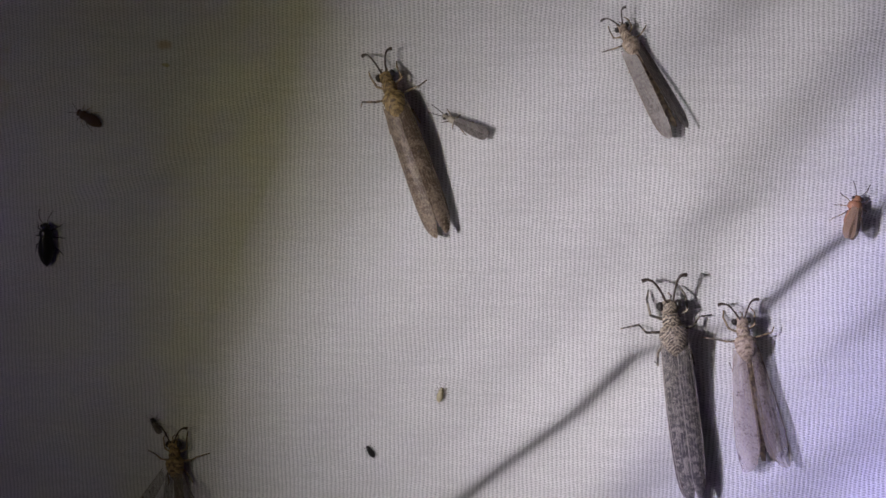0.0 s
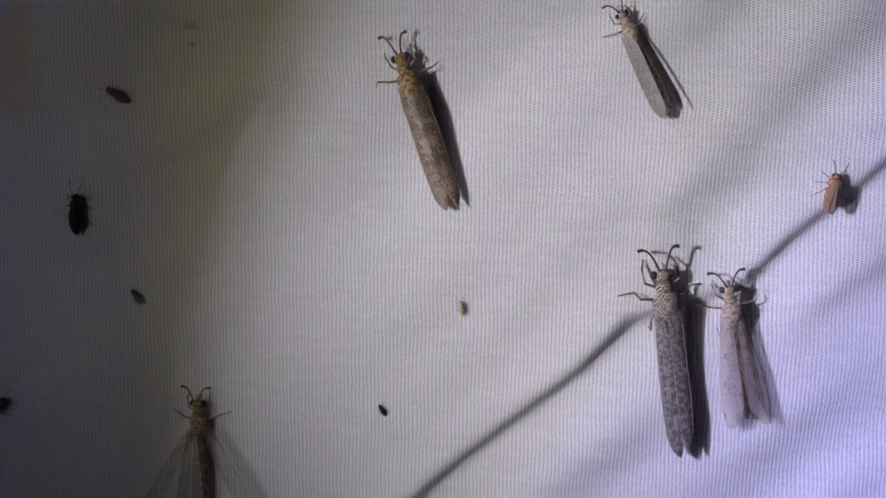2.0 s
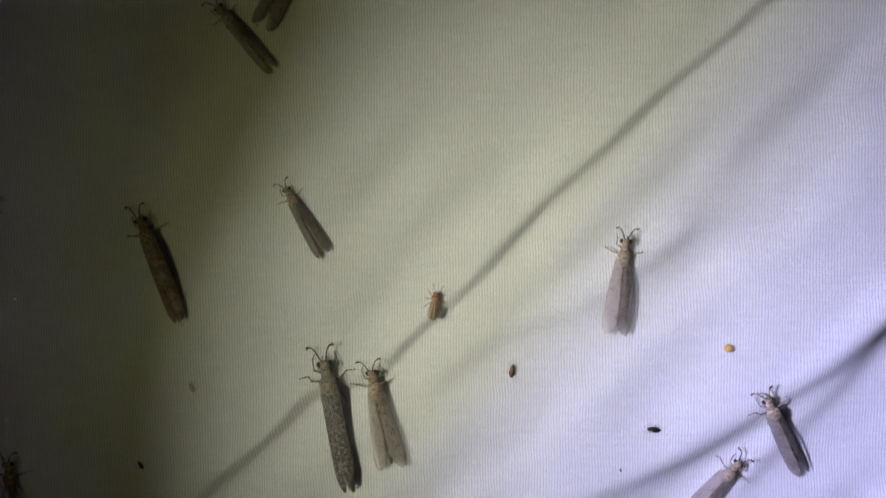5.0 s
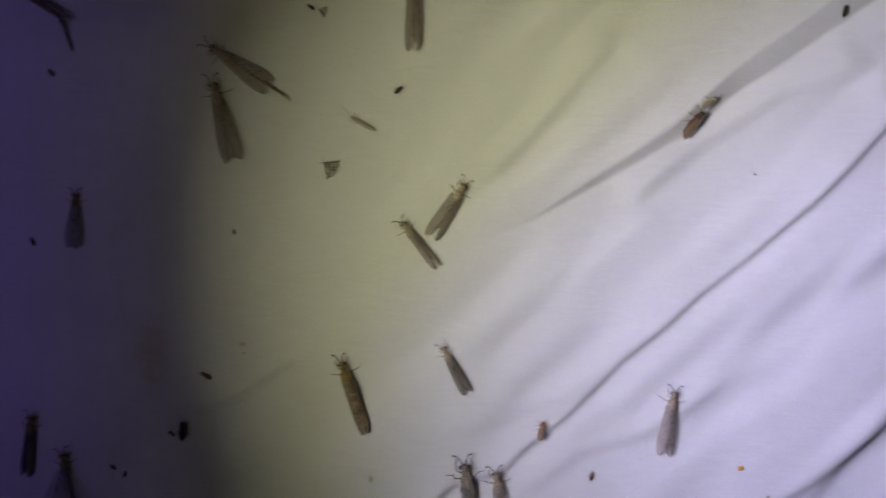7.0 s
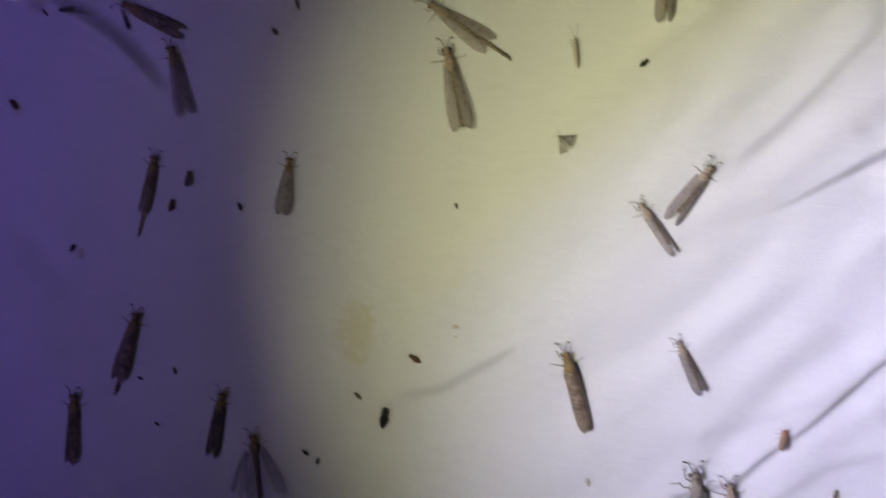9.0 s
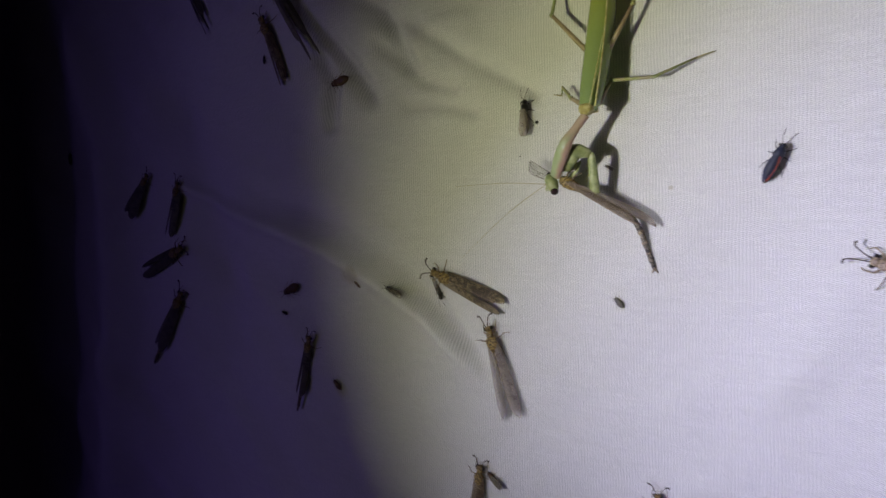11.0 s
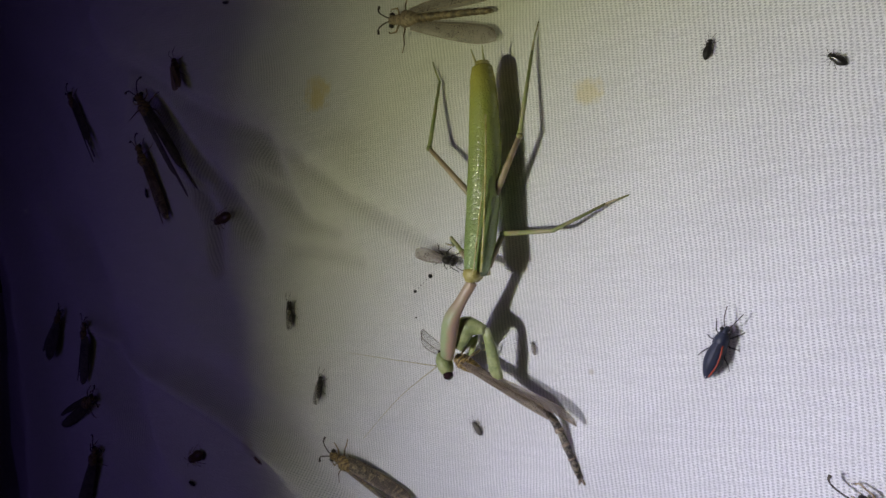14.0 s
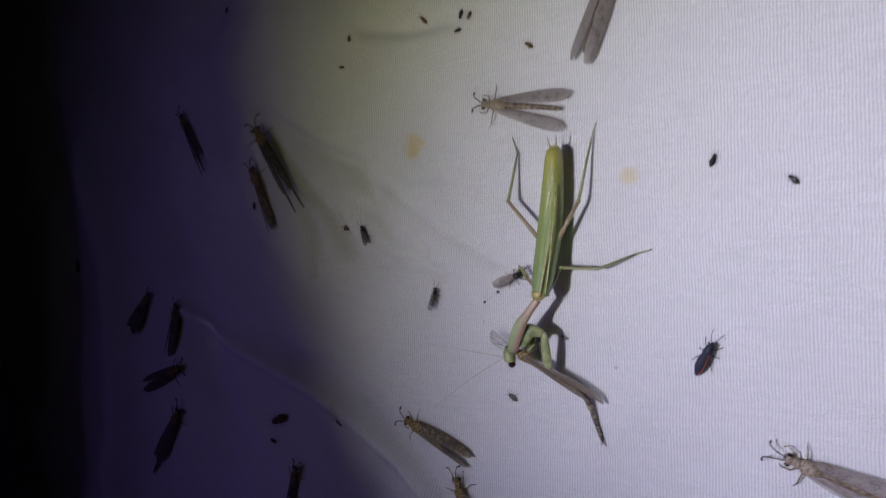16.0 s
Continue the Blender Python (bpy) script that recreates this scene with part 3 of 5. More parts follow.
def fold_point(u, v, side, root, length, width, phi, tilt, lift, tip):
    """A point of a wing laid roofwise along the body: v from the outer to the inner edge, the inner edges meet over the back."""
    a, b = radians(phi), radians(tilt)
    wide = width * (0.84 + 0.16 * math.sin(math.pi * min(1.0, 0.85 * max(u, 0.0)) ** 0.8))
    outer = wide * (tip + (1 - tip) * math.sqrt(max(0.0, 1 - u ** 13)))
    inner = wide * max(tip * u ** 18, 0.62 * (1 - u / 0.17))
    across = inner + (outer - inner) * (1 - v)
    x = side * (root[0] + math.sin(a) * length * u + across * math.cos(b))
    return Vector((x, root[1] - math.cos(a) * length * u, root[2] + lift * u - across * math.sin(b) + 0.010 * length * math.sin(math.pi * v)))


def wing(parent, name, side, root, length, width, phi, tilt, skin, vein, lift=0.0, label="", hook=0.42, wing_point=wing_point, stigma=False):
    """A long veined wing: a skin, raised veins on it, and a dark mark near the tip where it has one."""
    spec = (side, root, length, width, phi, tilt, lift, hook)
    bm = bmesh.new()
    nu, nv = 22, 6
    rows = [[bm.verts.new(wing_point(math.sin(math.pi / 2 * i / nu) * 0.998, j / nv, *spec)) for j in range(nv + 1)] for i in range(1, nu + 1)]
    for a, b in zip(rows, rows[1:]):
        for j in range(nv):
            bm.faces.new((a[j], a[j + 1], b[j + 1], b[j]))
    skin_ob = part(name, bm, skin, parent, label)
    bm = bmesh.new()
    rise = Vector((0, 0, 0.0016 * length))
    thin = 0.0018 * length
    lines = (0.0, 0.10, 0.28, 0.46, 0.64, 0.82, 1.0)
    for k, v in enumerate(lines):
        top = 1.0 if v in (0.0, 1.0) else 0.96 - 0.03 * k
        pts = [wing_point(0.05 + (top - 0.053) * math.sin(math.pi / 2 * i / 15), v, *spec) + rise for i in range(16)]
        tube(bm, pts, [thin * (1.2 if v in (0.0, 1.0) else 0.45) * (1 - 0.4 * i / 15) for i in range(16)], 3)
    tagged(part("venation", bm, vein, skin_ob), kind="stuff")
    # short dark cross veins, densest along the outer edge
    bm = bmesh.new()
    rnd = random.Random(int(length * 1e6) + int(side))
    for i in range(120):
        u = 0.12 + 0.84 * rnd.random()
        k = 0 if i < 44 else rnd.randrange(1, 6)
        tube(bm, [wing_point(u, lines[k], *spec) + rise, wing_point(u + 0.012, lines[k + 1], *spec) + rise], thin * 0.55, 3)
    tagged(part("cross_vein", bm, "vein_dark", skin_ob), kind="stuff")
    if stigma:
        bm = bmesh.new()
        rows = [[bm.verts.new(wing_point(u, v, *spec) + rise * 1.3) for v in (0.02, 0.02 + wide)] for u, wide in ((0.86, 0.03), (0.874, 0.08), (0.89, 0.10), (0.905, 0.08), (0.915, 0.03))]
        for p, q in zip(rows, rows[1:]):
            bm.faces.new((p[0], p[1], q[1], q[0]))
        part("stigma", bm, "antenna", skin_ob, "small dark brown wing mark")
    return skin_ob


def leg(parent, pts, radius, material="leg"):
    bm = bmesh.new()
    r = [radius * f for f in (1.25, 1.1, 0.85, 0.55, 0.4)][: len(pts)]
    tube(bm, pts, r, 6)
    return part("leg", bm, material, parent)


def antlion(x, z, angle, mm, label, skin="wing_tan", body="tan_body", phi=3.0, width=0.15, tilt=40.0, belly=0.80, open_wings=None, seed=0, group="antlions on the sheet", feeler=1.0, hook=0.42, limb="leg", streamers=False, stigma=False):
    """A resting antlion, head at the origin; lengths go with the span from head to wing tips."""
    rnd = random.Random(seed + int(mm * 10))
    s = mm * 0.001
    ob = thing("antlion", seated(x, z, angle, s), label, "antlion", group)
    z0 = 0.062 * s
    bm = bmesh.new()
    loft(bm, [(0.004 * s, 0, z0 - 0.004 * s, 0.012 * s, 0.012 * s), (-0.004 * s, 0, z0, 0.034 * s, 0.026 * s), (-0.024 * s, 0, z0 + 0.003 * s, 0.043 * s, 0.034 * s), (-0.048 * s, 0, z0, 0.040 * s, 0.031 * s), (-0.064 * s, 0, z0 - 0.003 * s, 0.027 * s, 0.022 * s)], 14)
    head = part("head", bm, body, ob)
    for side in (-1, 1):
        bm = ball(bmesh.new(), (side * 0.042 * s, -0.022 * s, z0 + 0.002 * s), 0.019 * s, 0.023 * s, 0.023 * s, 12, 9)
        part("eye", bm, "eye", head)
        out = rnd.uniform(0.75, 1.15)
        up = rnd.uniform(0.85, 1.12) * feeler
        pts = curve([(side * 0.014 * s, -0.004 * s, z0 + 0.022 * s), (side * 0.036 * s * out, 0.050 * s * up, z0 + 0.026 * s), (side * 0.062 * s * out, 0.098 * s * up, z0 + 0.022 * s), (side * 0.090 * s * out, 0.116 * s * up, z0 + 0.014 * s), (side * 0.118 * s * out, 0.113 * s * up, z0 + 0.010 * s)], 5)
        n = len(pts)
        bm = tube(bmesh.new(), pts, [s * (0.0052 + 0.0065 * max(0.0, (i / n - 0.55) / 0.45)) for i in range(n)], 7)
        part("antenna", bm, "antenna", head)
        bm = tube(bmesh.new(), [(side * 0.012 * s, -0.004 * s, z0 - 0.012 * s), (side * 0.020 * s, 0.018 * s, z0 - 0.024 * s), (side * 0.012 * s, 0.030 * s, z0 - 0.040 * s)], 0.0045 * s, 5)
        part("palp", bm, limb, head)
    # a ridged shield behind the head, then the humped thorax between the wing roots
    bm = bmesh.new()
    loft(bm, [(-0.058 * s, 0, z0, 0.030 * s, 0.022 * s), (-0.066 * s, 0, z0 + 0.002 * s, 0.040 * s, 0.029 * s), (-0.082 * s, 0, z0 + 0.001 * s, 0.038 * s, 0.027 * s), (-0.096 * s, 0, z0 + 0.004 * s, 0.043 * s, 0.031 * s), (-0.112 * s, 0, z0 + 0.003 * s, 0.043 * s, 0.030 * s), (-0.122 * s, 0, z0, 0.036 * s, 0.026 * s)], 14)
    part("pronotum", bm, body, ob)
    bm = bmesh.new()
    loft(bm, [(-0.115 * s, 0, z0, 0.034 * s, 0.026 * s), (-0.132 * s, 0, z0 + 0.004 * s, 0.058 * s, 0.038 * s), (-0.160 * s, 0, z0 + 0.008 * s, 0.068 * s, 0.046 * s), (-0.185 * s, 0, z0 + 0.006 * s, 0.064 * s, 0.043 * s), (-0.200 * s, 0, z0 + 0.008 * s, 0.062 * s, 0.044 * s), (-0.240 * s, 0, z0 + 0.002 * s, 0.050 * s, 0.038 * s), (-0.29 * s, 0, z0 - 0.010 * s, 0.030 * s, 0.028 * s)], 16)
    part("thorax", bm, body, ob)
    bm = bmesh.new()
    stations, n = [], 20
    for i in range(n + 1):
        t = i / n
        r = (0.032 - 0.010 * t + 0.0025 * math.cos(i * math.pi)) * s * (0.55 if i in (0, n) else 1)
        stations.append((-(0.26 + (belly - 0.26) * t) * s, 0.01 * s * math.sin(2 * t), z0 - 0.012 * s - 0.018 * s * t, r, r))
    loft(bm, stations, 10)
    abdomen = part("abdomen", bm, "tan_belly", ob)
    if belly > 1.0:
        for side in (-1, 1):
            bm = tube(bmesh.new(), [(side * 0.008 * s, -belly * s + 0.01 * s, z0 - 0.03 * s), (side * 0.016 * s, -(belly + 0.035) * s, z0 - 0.035 * s)], 0.006 * s, 5)
            part("clasper", bm, "antenna", abdomen)
    vein = {"wing_mottled": "vein_grey", "wing_smoky": "vein_dark", "wing_glass": "vein_dark"}.get(skin, "vein")
    for side in (-1, 1):
        low = 0.006 * s if side > 0 else 0.0
        if open_wings:
            f, h = open_wings[0 if side < 0 else 1]
            wing(ob, "forewing", side, (0.045 * s, -0.15 * s, z0 + 0.045 * s), 0.78 * s, width * s, f, 8, skin, vein, 0.10 * s, stigma=stigma)
            wing(ob, "hindwing", side, (0.045 * s, -0.19 * s, z0 + 0.030 * s), 0.74 * s, width * 0.85 * s, h, 5, skin, vein, 0.05 * s)
        elif phi <= 5:
            w = 0.62 * width * rnd.uniform(0.97, 1.03) * s
            ridge = max(w * math.sin(radians(tilt)) + 0.022 * s, z0 + 0.030 * s)
            far = rnd.uniform(0.84, 0.865)
            wing(ob, "forewing", side, (-0.004 * s, -0.135 * s, ridge + low), far * s, w, phi * 0.6, tilt, skin, vein, -0.012 * s, hook=0.36, wing_point=fold_point, stigma=stigma)
            if streamers:
                wing(ob, "hindwing", side, (0.012 * s, -0.19 * s, ridge - 0.010 * s + low), 1.08 * s, 0.030 * s, 1.8 + side, tilt * 0.5, skin, vein, -0.02 * s, hook=0.5, wing_point=fold_point)
            else:
                wing(ob, "hindwing", side, (-0.002 * s, -0.175 * s, ridge - 0.012 * s + low), (far - 0.055) * s, w * 0.95, phi * 0.6 + 0.9, tilt, skin, vein, -0.012 * s, hook=0.30, wing_point=fold_point)
        else:
            w = width * rnd.uniform(0.96, 1.04)
            fore = phi + rnd.uniform(-1.0, 1.0)
            edge = -0.015 * s
            wing(ob, "forewing", side, (0.066 * s, -0.14 * s, z0 - 0.010 * s + low), 0.86 * s, w * s, fore, tilt, skin, vein, edge, hook=hook, stigma=stigma)
            wing(ob, "hindwing", side, (0.054 * s, -0.18 * s, z0 - 0.024 * s + 0.7 * low), 0.79 * s, w * 0.9 * s, fore - 1.0, tilt - 3, skin, vein, edge, hook=hook)
    for side in (-1, 1):
        w = lambda q: q * rnd.uniform(0.85, 1.15)
        foot = 0.004 * s
        leg(ob, [(side * 0.03 * s, -0.09 * s, z0 - 0.01 * s), (side * w(0.082) * s, -0.060 * s, z0 - 0.012 * s), (side * w(0.088) * s, w(0.012) * s, 0.03 * s), (side * w(0.080) * s, w(0.048) * s, foot)], 0.0062 * s, limb)
        leg(ob, [(side * 0.045 * s, -0.15 * s, z0 - 0.015 * s), (side * w(0.11) * s, -0.140 * s, z0 - 0.010 * s), (side * w(0.165) * s, -w(0.120) * s, 0.03 * s), (side * w(0.215) * s, -w(0.112) * s, foot)], 0.0058 * s, limb)
        leg(ob, [(side * 0.045 * s, -0.21 * s, z0 - 0.02 * s), (side * w(0.075) * s, -0.25 * s, z0 - 0.025 * s), (side * w(0.085) * s, -w(0.31) * s, 0.02 * s), (side * w(0.095) * s, -w(0.34) * s, foot)], 0.0058 * s, limb)
    return ob


TAN, GREY, PALE = "tan antlion with brownish folded wings resting on the sheet", "mottled grey-black antlion with folded wings on the sheet", "pale antlion with clear veined wings half spread on the sheet"
antlion(0.0396, 0.1312, 20, 31.5, "long tan antlion with tightly folded brown-grey wings", "wing_tan", "tan_body", 0.6, 0.150, 22, 0.7, seed=1)
antlion(0.0812, 0.1390, 29.5, 21.8, "small antlion with greyish translucent wings on the sheet", "wing_veil", "pale_body", 5.0, 0.205, 40, 0.93, seed=2)
antlion(0.0911, 0.0906, 9.5, 38, GREY, "wing_mottled", "grey_body", -0.4, 0.128, 14, 0.7, seed=3, limb="grey_leg", stigma=True)
antlion(0.1042, 0.0876, 11, 28.5, "pinkish-grey antlion with half spread wings on the sheet", "wing_clear", "pale_body", 8.0, 0.150, 24, 0.95, seed=4, hook=0.30, stigma=True)
antlion(0.1748, 0.1242, -5, 26.6, PALE, "wing_clear", "pale_body", 7.0, 0.160, 28, 0.9, seed=5, hook=0.4)
antlion(0.1160, 0.0346, 10, 30, TAN, "wing_tan", "tan_body", 3, 0.16, 35, 0.8, seed=6)
antlion(0.2122, 0.0809, 29, 27, "pinkish antlion with folded wings on the sheet", "wing_veil", "pale_body", 3, 0.185, 38, 0.85, seed=7)
antlion(0.2072, 0.0614, -39, 24.8, PALE, "wing_clear", "pale_body", 4, 0.20, 34, 0.9, seed=8)
flutterer = antlion(-0.0025, 0.0606, 2, 27.6, "antlion with clear wings spread open on the sheet", "wing_glass", "tan_body", width=0.125, belly=1.0, open_wings=((37, 9), (27, 6)), seed=9)
antlion(0.0879, 0.2054, -31, 26, "antlion with smoky grey wings beside another on the sheet", "wing_pink", "pale_body", 5, 0.225, 32, 0.8, seed=10)
antlion(0.0632, 0.1893, 40, 23.5, TAN, "wing_pink", "pale_body", 3, 0.165, 36, 0.8, seed=11)
antlion(-0.0145, 0.2434, 16, 32.5, PALE, "wing_clear", "pale_body", 8.0, 0.145, 24, 0.95, seed=12, hook=0.5, stigma=True)
strider = antlion(-0.0235, 0.2598, 57, 28.5, "pale antlion with long abdomen past its clear wings", "wing_clear", "pale_body", 9.0, 0.14, 18, 1.30, seed=13, feeler=1.4, hook=0.5)
antlion(0.0660, 0.2910, 0, 34.5, "greyish antlion with folded wings on the sheet", "wing_pink", "pale_body", 2.5, 0.17, 32, 0.85, seed=14)
antlion(-0.0728, 0.1975, -3, 22.5, "short antlion with broad smoky wings on the sheet", "wing_pink", "tan_body", 9.5, 0.21, 18, 0.85, seed=15, hook=0.5)
antlion(-0.1240, 0.2380, 17.5, 28, "tan antlion with narrow clear wings on the sheet", "wing_clear", "tan_body", 6.5, 0.130, 24, 0.9, seed=16, hook=0.3)
antlion(-0.1450, 0.2539, 68.5, 28.5, "golden brown antlion with dark-blotched folded wings on the sheet", "wing_gold", "tan_body", 3.5, 0.185, 34, 0.85, seed=17)
antlion(-0.1278, 0.1946, -11, 24, "antlion with long abdomen past its smoky wings", "wing_tan", "tan_body", 3, 0.16, 30, 1.36, seed=18)
antlion(-0.2000, 0.2287, -18, 24, "small dark antlion with long abdomen past its wings", "wing_smoky", "tan_body", 3, 0.17, 30, 1.25, seed=19)
antlion(-0.1312, 0.1310, -12, 28, "antlion with half open smoky wings on the sheet", "wing_tan", "tan_body", 6, 0.16, 24, 1.2, seed=20)
antlion(-0.1545, 0.0960, 0, 29, "brownish antlion with folded wings on the sheet", "wing_tan", "tan_body", 3, 0.17, 36, 0.8, seed=21)
antlion(-0.0937, 0.1022, -6, 26.5, "dark brown antlion with folded wings on the sheet", "wing_smoky", "tan_body", 4, 0.175, 32, 0.85, seed=22)
flapper = antlion(-0.0795, 0.0869, 9, 26.5, "antlion beating its clear wings on the sheet", "wing_glass", "tan_body", width=0.18, belly=1.0, open_wings=((30, 18), (14, 8)), seed=23)
antlion(-0.2130, 0.3608, 33, 32, "dark antlion with two narrow hindwings past its forewings", "wing_smoky", "tan_body", 2.5, 0.135, 30, 0.8, seed=24, streamers=True)
antlion(-0.2160, 0.3460, 20, 27.5, TAN, "wing_tan", "tan_body", 2.5, 0.16, 34, 0.9, seed=25)
antlion(-0.2690, 0.3745, 33, 26, "dark antlion with two narrow hindwings past its forewings", "wing_smoky", "tan_body", 4, 0.20, 28, 0.8, seed=26, streamers=True)
antlion(-0.3075, 0.2937, -42, 24, "dark antlion in the shade on the sheet", "wing_smoky", "tan_body", 11, 0.2, 20, 1.0, seed=27)
antlion(-0.2810, 0.2890, -18, 25, "dark antlion in the shade on the sheet", "wing_smoky", "tan_body", 5, 0.22, 30, 0.9, seed=28)
antlion(-0.2784, 0.2600, -71, 34, "dark antlion in the shade on the sheet", "wing_smoky", "tan_body", 4, 0.18, 30, 0.9, seed=29)
antlion(-0.2795, 0.2410, -39, 33, "dark antlion with long abdomen past its wings", "wing_smoky", "tan_body", 7, 0.16, 26, 1.3, seed=30)
antlion(-0.1112, 0.3571, 79, 29, "pinkish-brown antlion with wings half spread above the mantis", "wing_pink", "pale_body", 12.5, 0.125, 12, 0.92, seed=31, hook=0.5)
antlion(-0.0665, 0.3930, -24, 31, "greyish antlion with folded wings on the sheet", "wing_pink", "pale_body", 4.5, 0.20, 30, 0.9, seed=32)
antlion(-0.3012, 0.1082, -10, 27, "dark antlion in the shade on the sheet", "wing_smoky", "tan_body", 4, 0.17, 28, 0.9, seed=34)


# ---- the mantis and its prey, drawn in the sheet's plane from the waist ----
MX, MZ = -0.0902, 0.2967


def rel(x, z, h):
    """A point of the mantis from its place on the sheet and its height in mm."""
    return Vector((x - MX, z - MZ, h * 0.001))


def build_mantis():
    ob = thing("praying_mantis", on_sheet(MX, MZ), "green praying mantis hanging head down and eating an antlion", "mantis")
    # wings closed over the abdomen, from the waist to the tail
    tail, waist = rel(-0.0850, 0.3399, 7.5), rel(-0.0884, 0.2978, 11)
    bm = bmesh.new()
    st = []
    for t, w, h in ((0.0, 0.0021, 0.0022), (0.04, 0.0026, 0.0026), (0.15, 0.0030, 0.0030), (0.35, 0.0032, 0.0033), (0.6, 0.0031, 0.0033), (0.8, 0.0027, 0.0030), (0.93, 0.0023, 0.0026), (0.99, 0.0019, 0.0020), (1.0, 0.0012, 0.0013)):
        p = waist.lerp(tail, t)
        st.append((p.y, p.x + 0.0002, p.z - 0.001 - 0.002 * math.sin(math.pi * t), w * (1.0 + 0.13 * min(1, t * 8)), h))
    loft(bm, st, 16)
    wings = part("wing_cover", bm, "mantis_wing", ob, "glossy green folded wing covers")
    bm = bmesh.new()
    edge = [(waist.lerp(tail, t) + Vector((0.0025 + 0.0005 * math.sin(math.pi * min(1, t * 1.2)), 0, 0.0006))) for t in (0.02, 0.15, 0.3, 0.45, 0.6, 0.75)]
    tube(bm, edge, 0.00022, 5)
    part("wing_edge", bm, "mantis_yellow", wings, "pale yellow wing edge")
    bm = bmesh.new()
    edge = [(waist.lerp(tail, t) + Vector((0.0014 + 0.0012 * min(1, t * 2.2), 0, 0.0018 - 0.0012 * min(1, t * 2.2)))) for t in (0.01, 0.08, 0.16, 0.25, 0.36, 0.46)]
    tube(bm, edge, [0.00016, 0.00018, 0.00018, 0.00016, 0.00012, 0.00008], 5)
    part("wing_seam", bm, "mantis_yellow", wings, "pale seam between the wing covers")
    bm = bmesh.new()
    loft(bm, [(tail.y + 0.0008, tail.x, tail.z - 0.0015, 0.0014, 0.0015), (tail.y - 0.002, tail.x, tail.z - 0.002, 0.0019, 0.0019), (tail.y - 0.012, tail.x - 0.001, tail.z - 0.003, 0.0022, 0.0022), (waist.y + 0.004, waist.x, waist.z - 0.003, 0.0020, 0.002), (waist.y, waist.x, waist.z - 0.003, 0.0018, 0.002)], 12)
    abdomen = part("abdomen", bm, "mantis_yellow", ob, "yellowish green abdomen under the wings")
    for side in (-1, 1):
        bm = tube(bmesh.new(), [(tail.x + side * 0.0009, tail.y, tail.z - 0.001), (tail.x + side * 0.0014, tail.y + 0.0035, tail.z)], [0.0003, 0.0001], 5)
        part("cercus", bm, "mantis_leg", abdomen)
    # collar, long prothorax and head
    bm = bmesh.new()
    loft(bm, [(waist.y + 0.0016, waist.x, waist.z - 0.0006, 0.0021, 0.0021), (waist.y + 0.0008, waist.x, waist.z - 0.0005, 0.0023, 0.0022), (waist.y, waist.x, waist.z - 0.0004, 0.0021, 0.0021), (waist.y - 0.0006, waist.x - 0.0001, waist.z - 0.0003, 0.0017, 0.0018), (waist.y - 0.0011, waist.x - 0.0002, waist.z - 0.0003, 0.0011, 0.0012)], 14)
    part("collar", bm, "mantis_yellow", ob, "rough yellow collar at the waist")
    mid, neck, head = rel(-0.0941, 0.2890, 12), rel(-0.0984, 0.2815, 9.0), rel(-0.0998, 0.2797, 8.3)
    pts = curve([waist + Vector((-0.0002, -0.001, 0)), waist.lerp(mid, 0.55), mid, neck], 5)
    bm = bmesh.new()
    n = len(pts)
    tube(bm, pts, [0.00115 + 0.0008 * math.exp(-((i / n - 0.72) / 0.26) ** 2) for i in range(n)], 14, 0.75)
    part("prothorax", bm, "mantis_pink", ob, "slender prothorax, green with a pink flank")
    bm = bmesh.new()
    way = (rel(-0.1000, 0.2768, 9) - rel(-0.1022, 0.2822, 9)).normalized()
    m = Matrix.Translation(head) @ Matrix.Rotation(math.atan2(way.y, way.x), 4, "Z")
    bmesh.ops.create_uvsphere(bm, u_segments=14, v_segments=9, radius=1, matrix=m @ Matrix.Diagonal((0.0028, 0.0018, 0.0017, 1)))
    tube(bm, [head + Vector((-0.0003, -0.0006, 0)), head + Vector((-0.0022, -0.0016, -0.0012))], [0.0013, 0.0005], 10)
    skull = part("head", bm, "mantis_green", ob, "pale green triangular head")
    for sgn, big in ((-1, 0.75), (1, 1.0)):
        bm = ball(bmesh.new(), head + way * sgn * 0.0025 + Vector((0.0001, 0, 0.0004 * sgn)), 0.0011 * big, 0.0010 * big, 0.0012 * big, 14, 10)
        part("eye", bm, "mantis_eye", skull, "glossy dark purple-brown eye")
    for end, bend in ((rel(-0.1346, 0.2584, 1), 0.0004), (rel(-0.1357, 0.2805, 3), 0.0005)):
        start = head + Vector((-0.001, -0.0003, 0.0012))
        path = curve([start, start.lerp(end, 0.4) + Vector((0, bend, 0.002)), end], 8)
        bm = tube(bmesh.new(), path, [0.00012 - 0.00008 * i / len(path) for i in range(len(path))], 5)
        part("antenna", bm, "pale", skull)
    # walking legs: hip, knee, ankle, toe
    legs = [
        ((-0.0880, 0.3120, 7), (-0.1007, 0.3258, 6), (-0.0997, 0.3408, 1.5), (-0.1021, 0.3459, 0.4)),
        ((-0.0850, 0.3120, 7), (-0.0778, 0.3244, 6), (-0.0756, 0.3412, 2), (-0.0744, 0.3471, 0.4)),
        ((-0.0866, 0.2995, 8), (-0.0836, 0.3058, 6), (-0.0728, 0.3054, 5), (-0.0630, 0.3094, 2), (-0.0584, 0.3107, 0.4)),
        ((-0.0905, 0.2998, 8), (-0.0962, 0.3030, 3.5), (-0.0985, 0.3062, 4), (-0.1000, 0.3045, 1.5), (-0.1030, 0.3052, 0.4)),
    ]
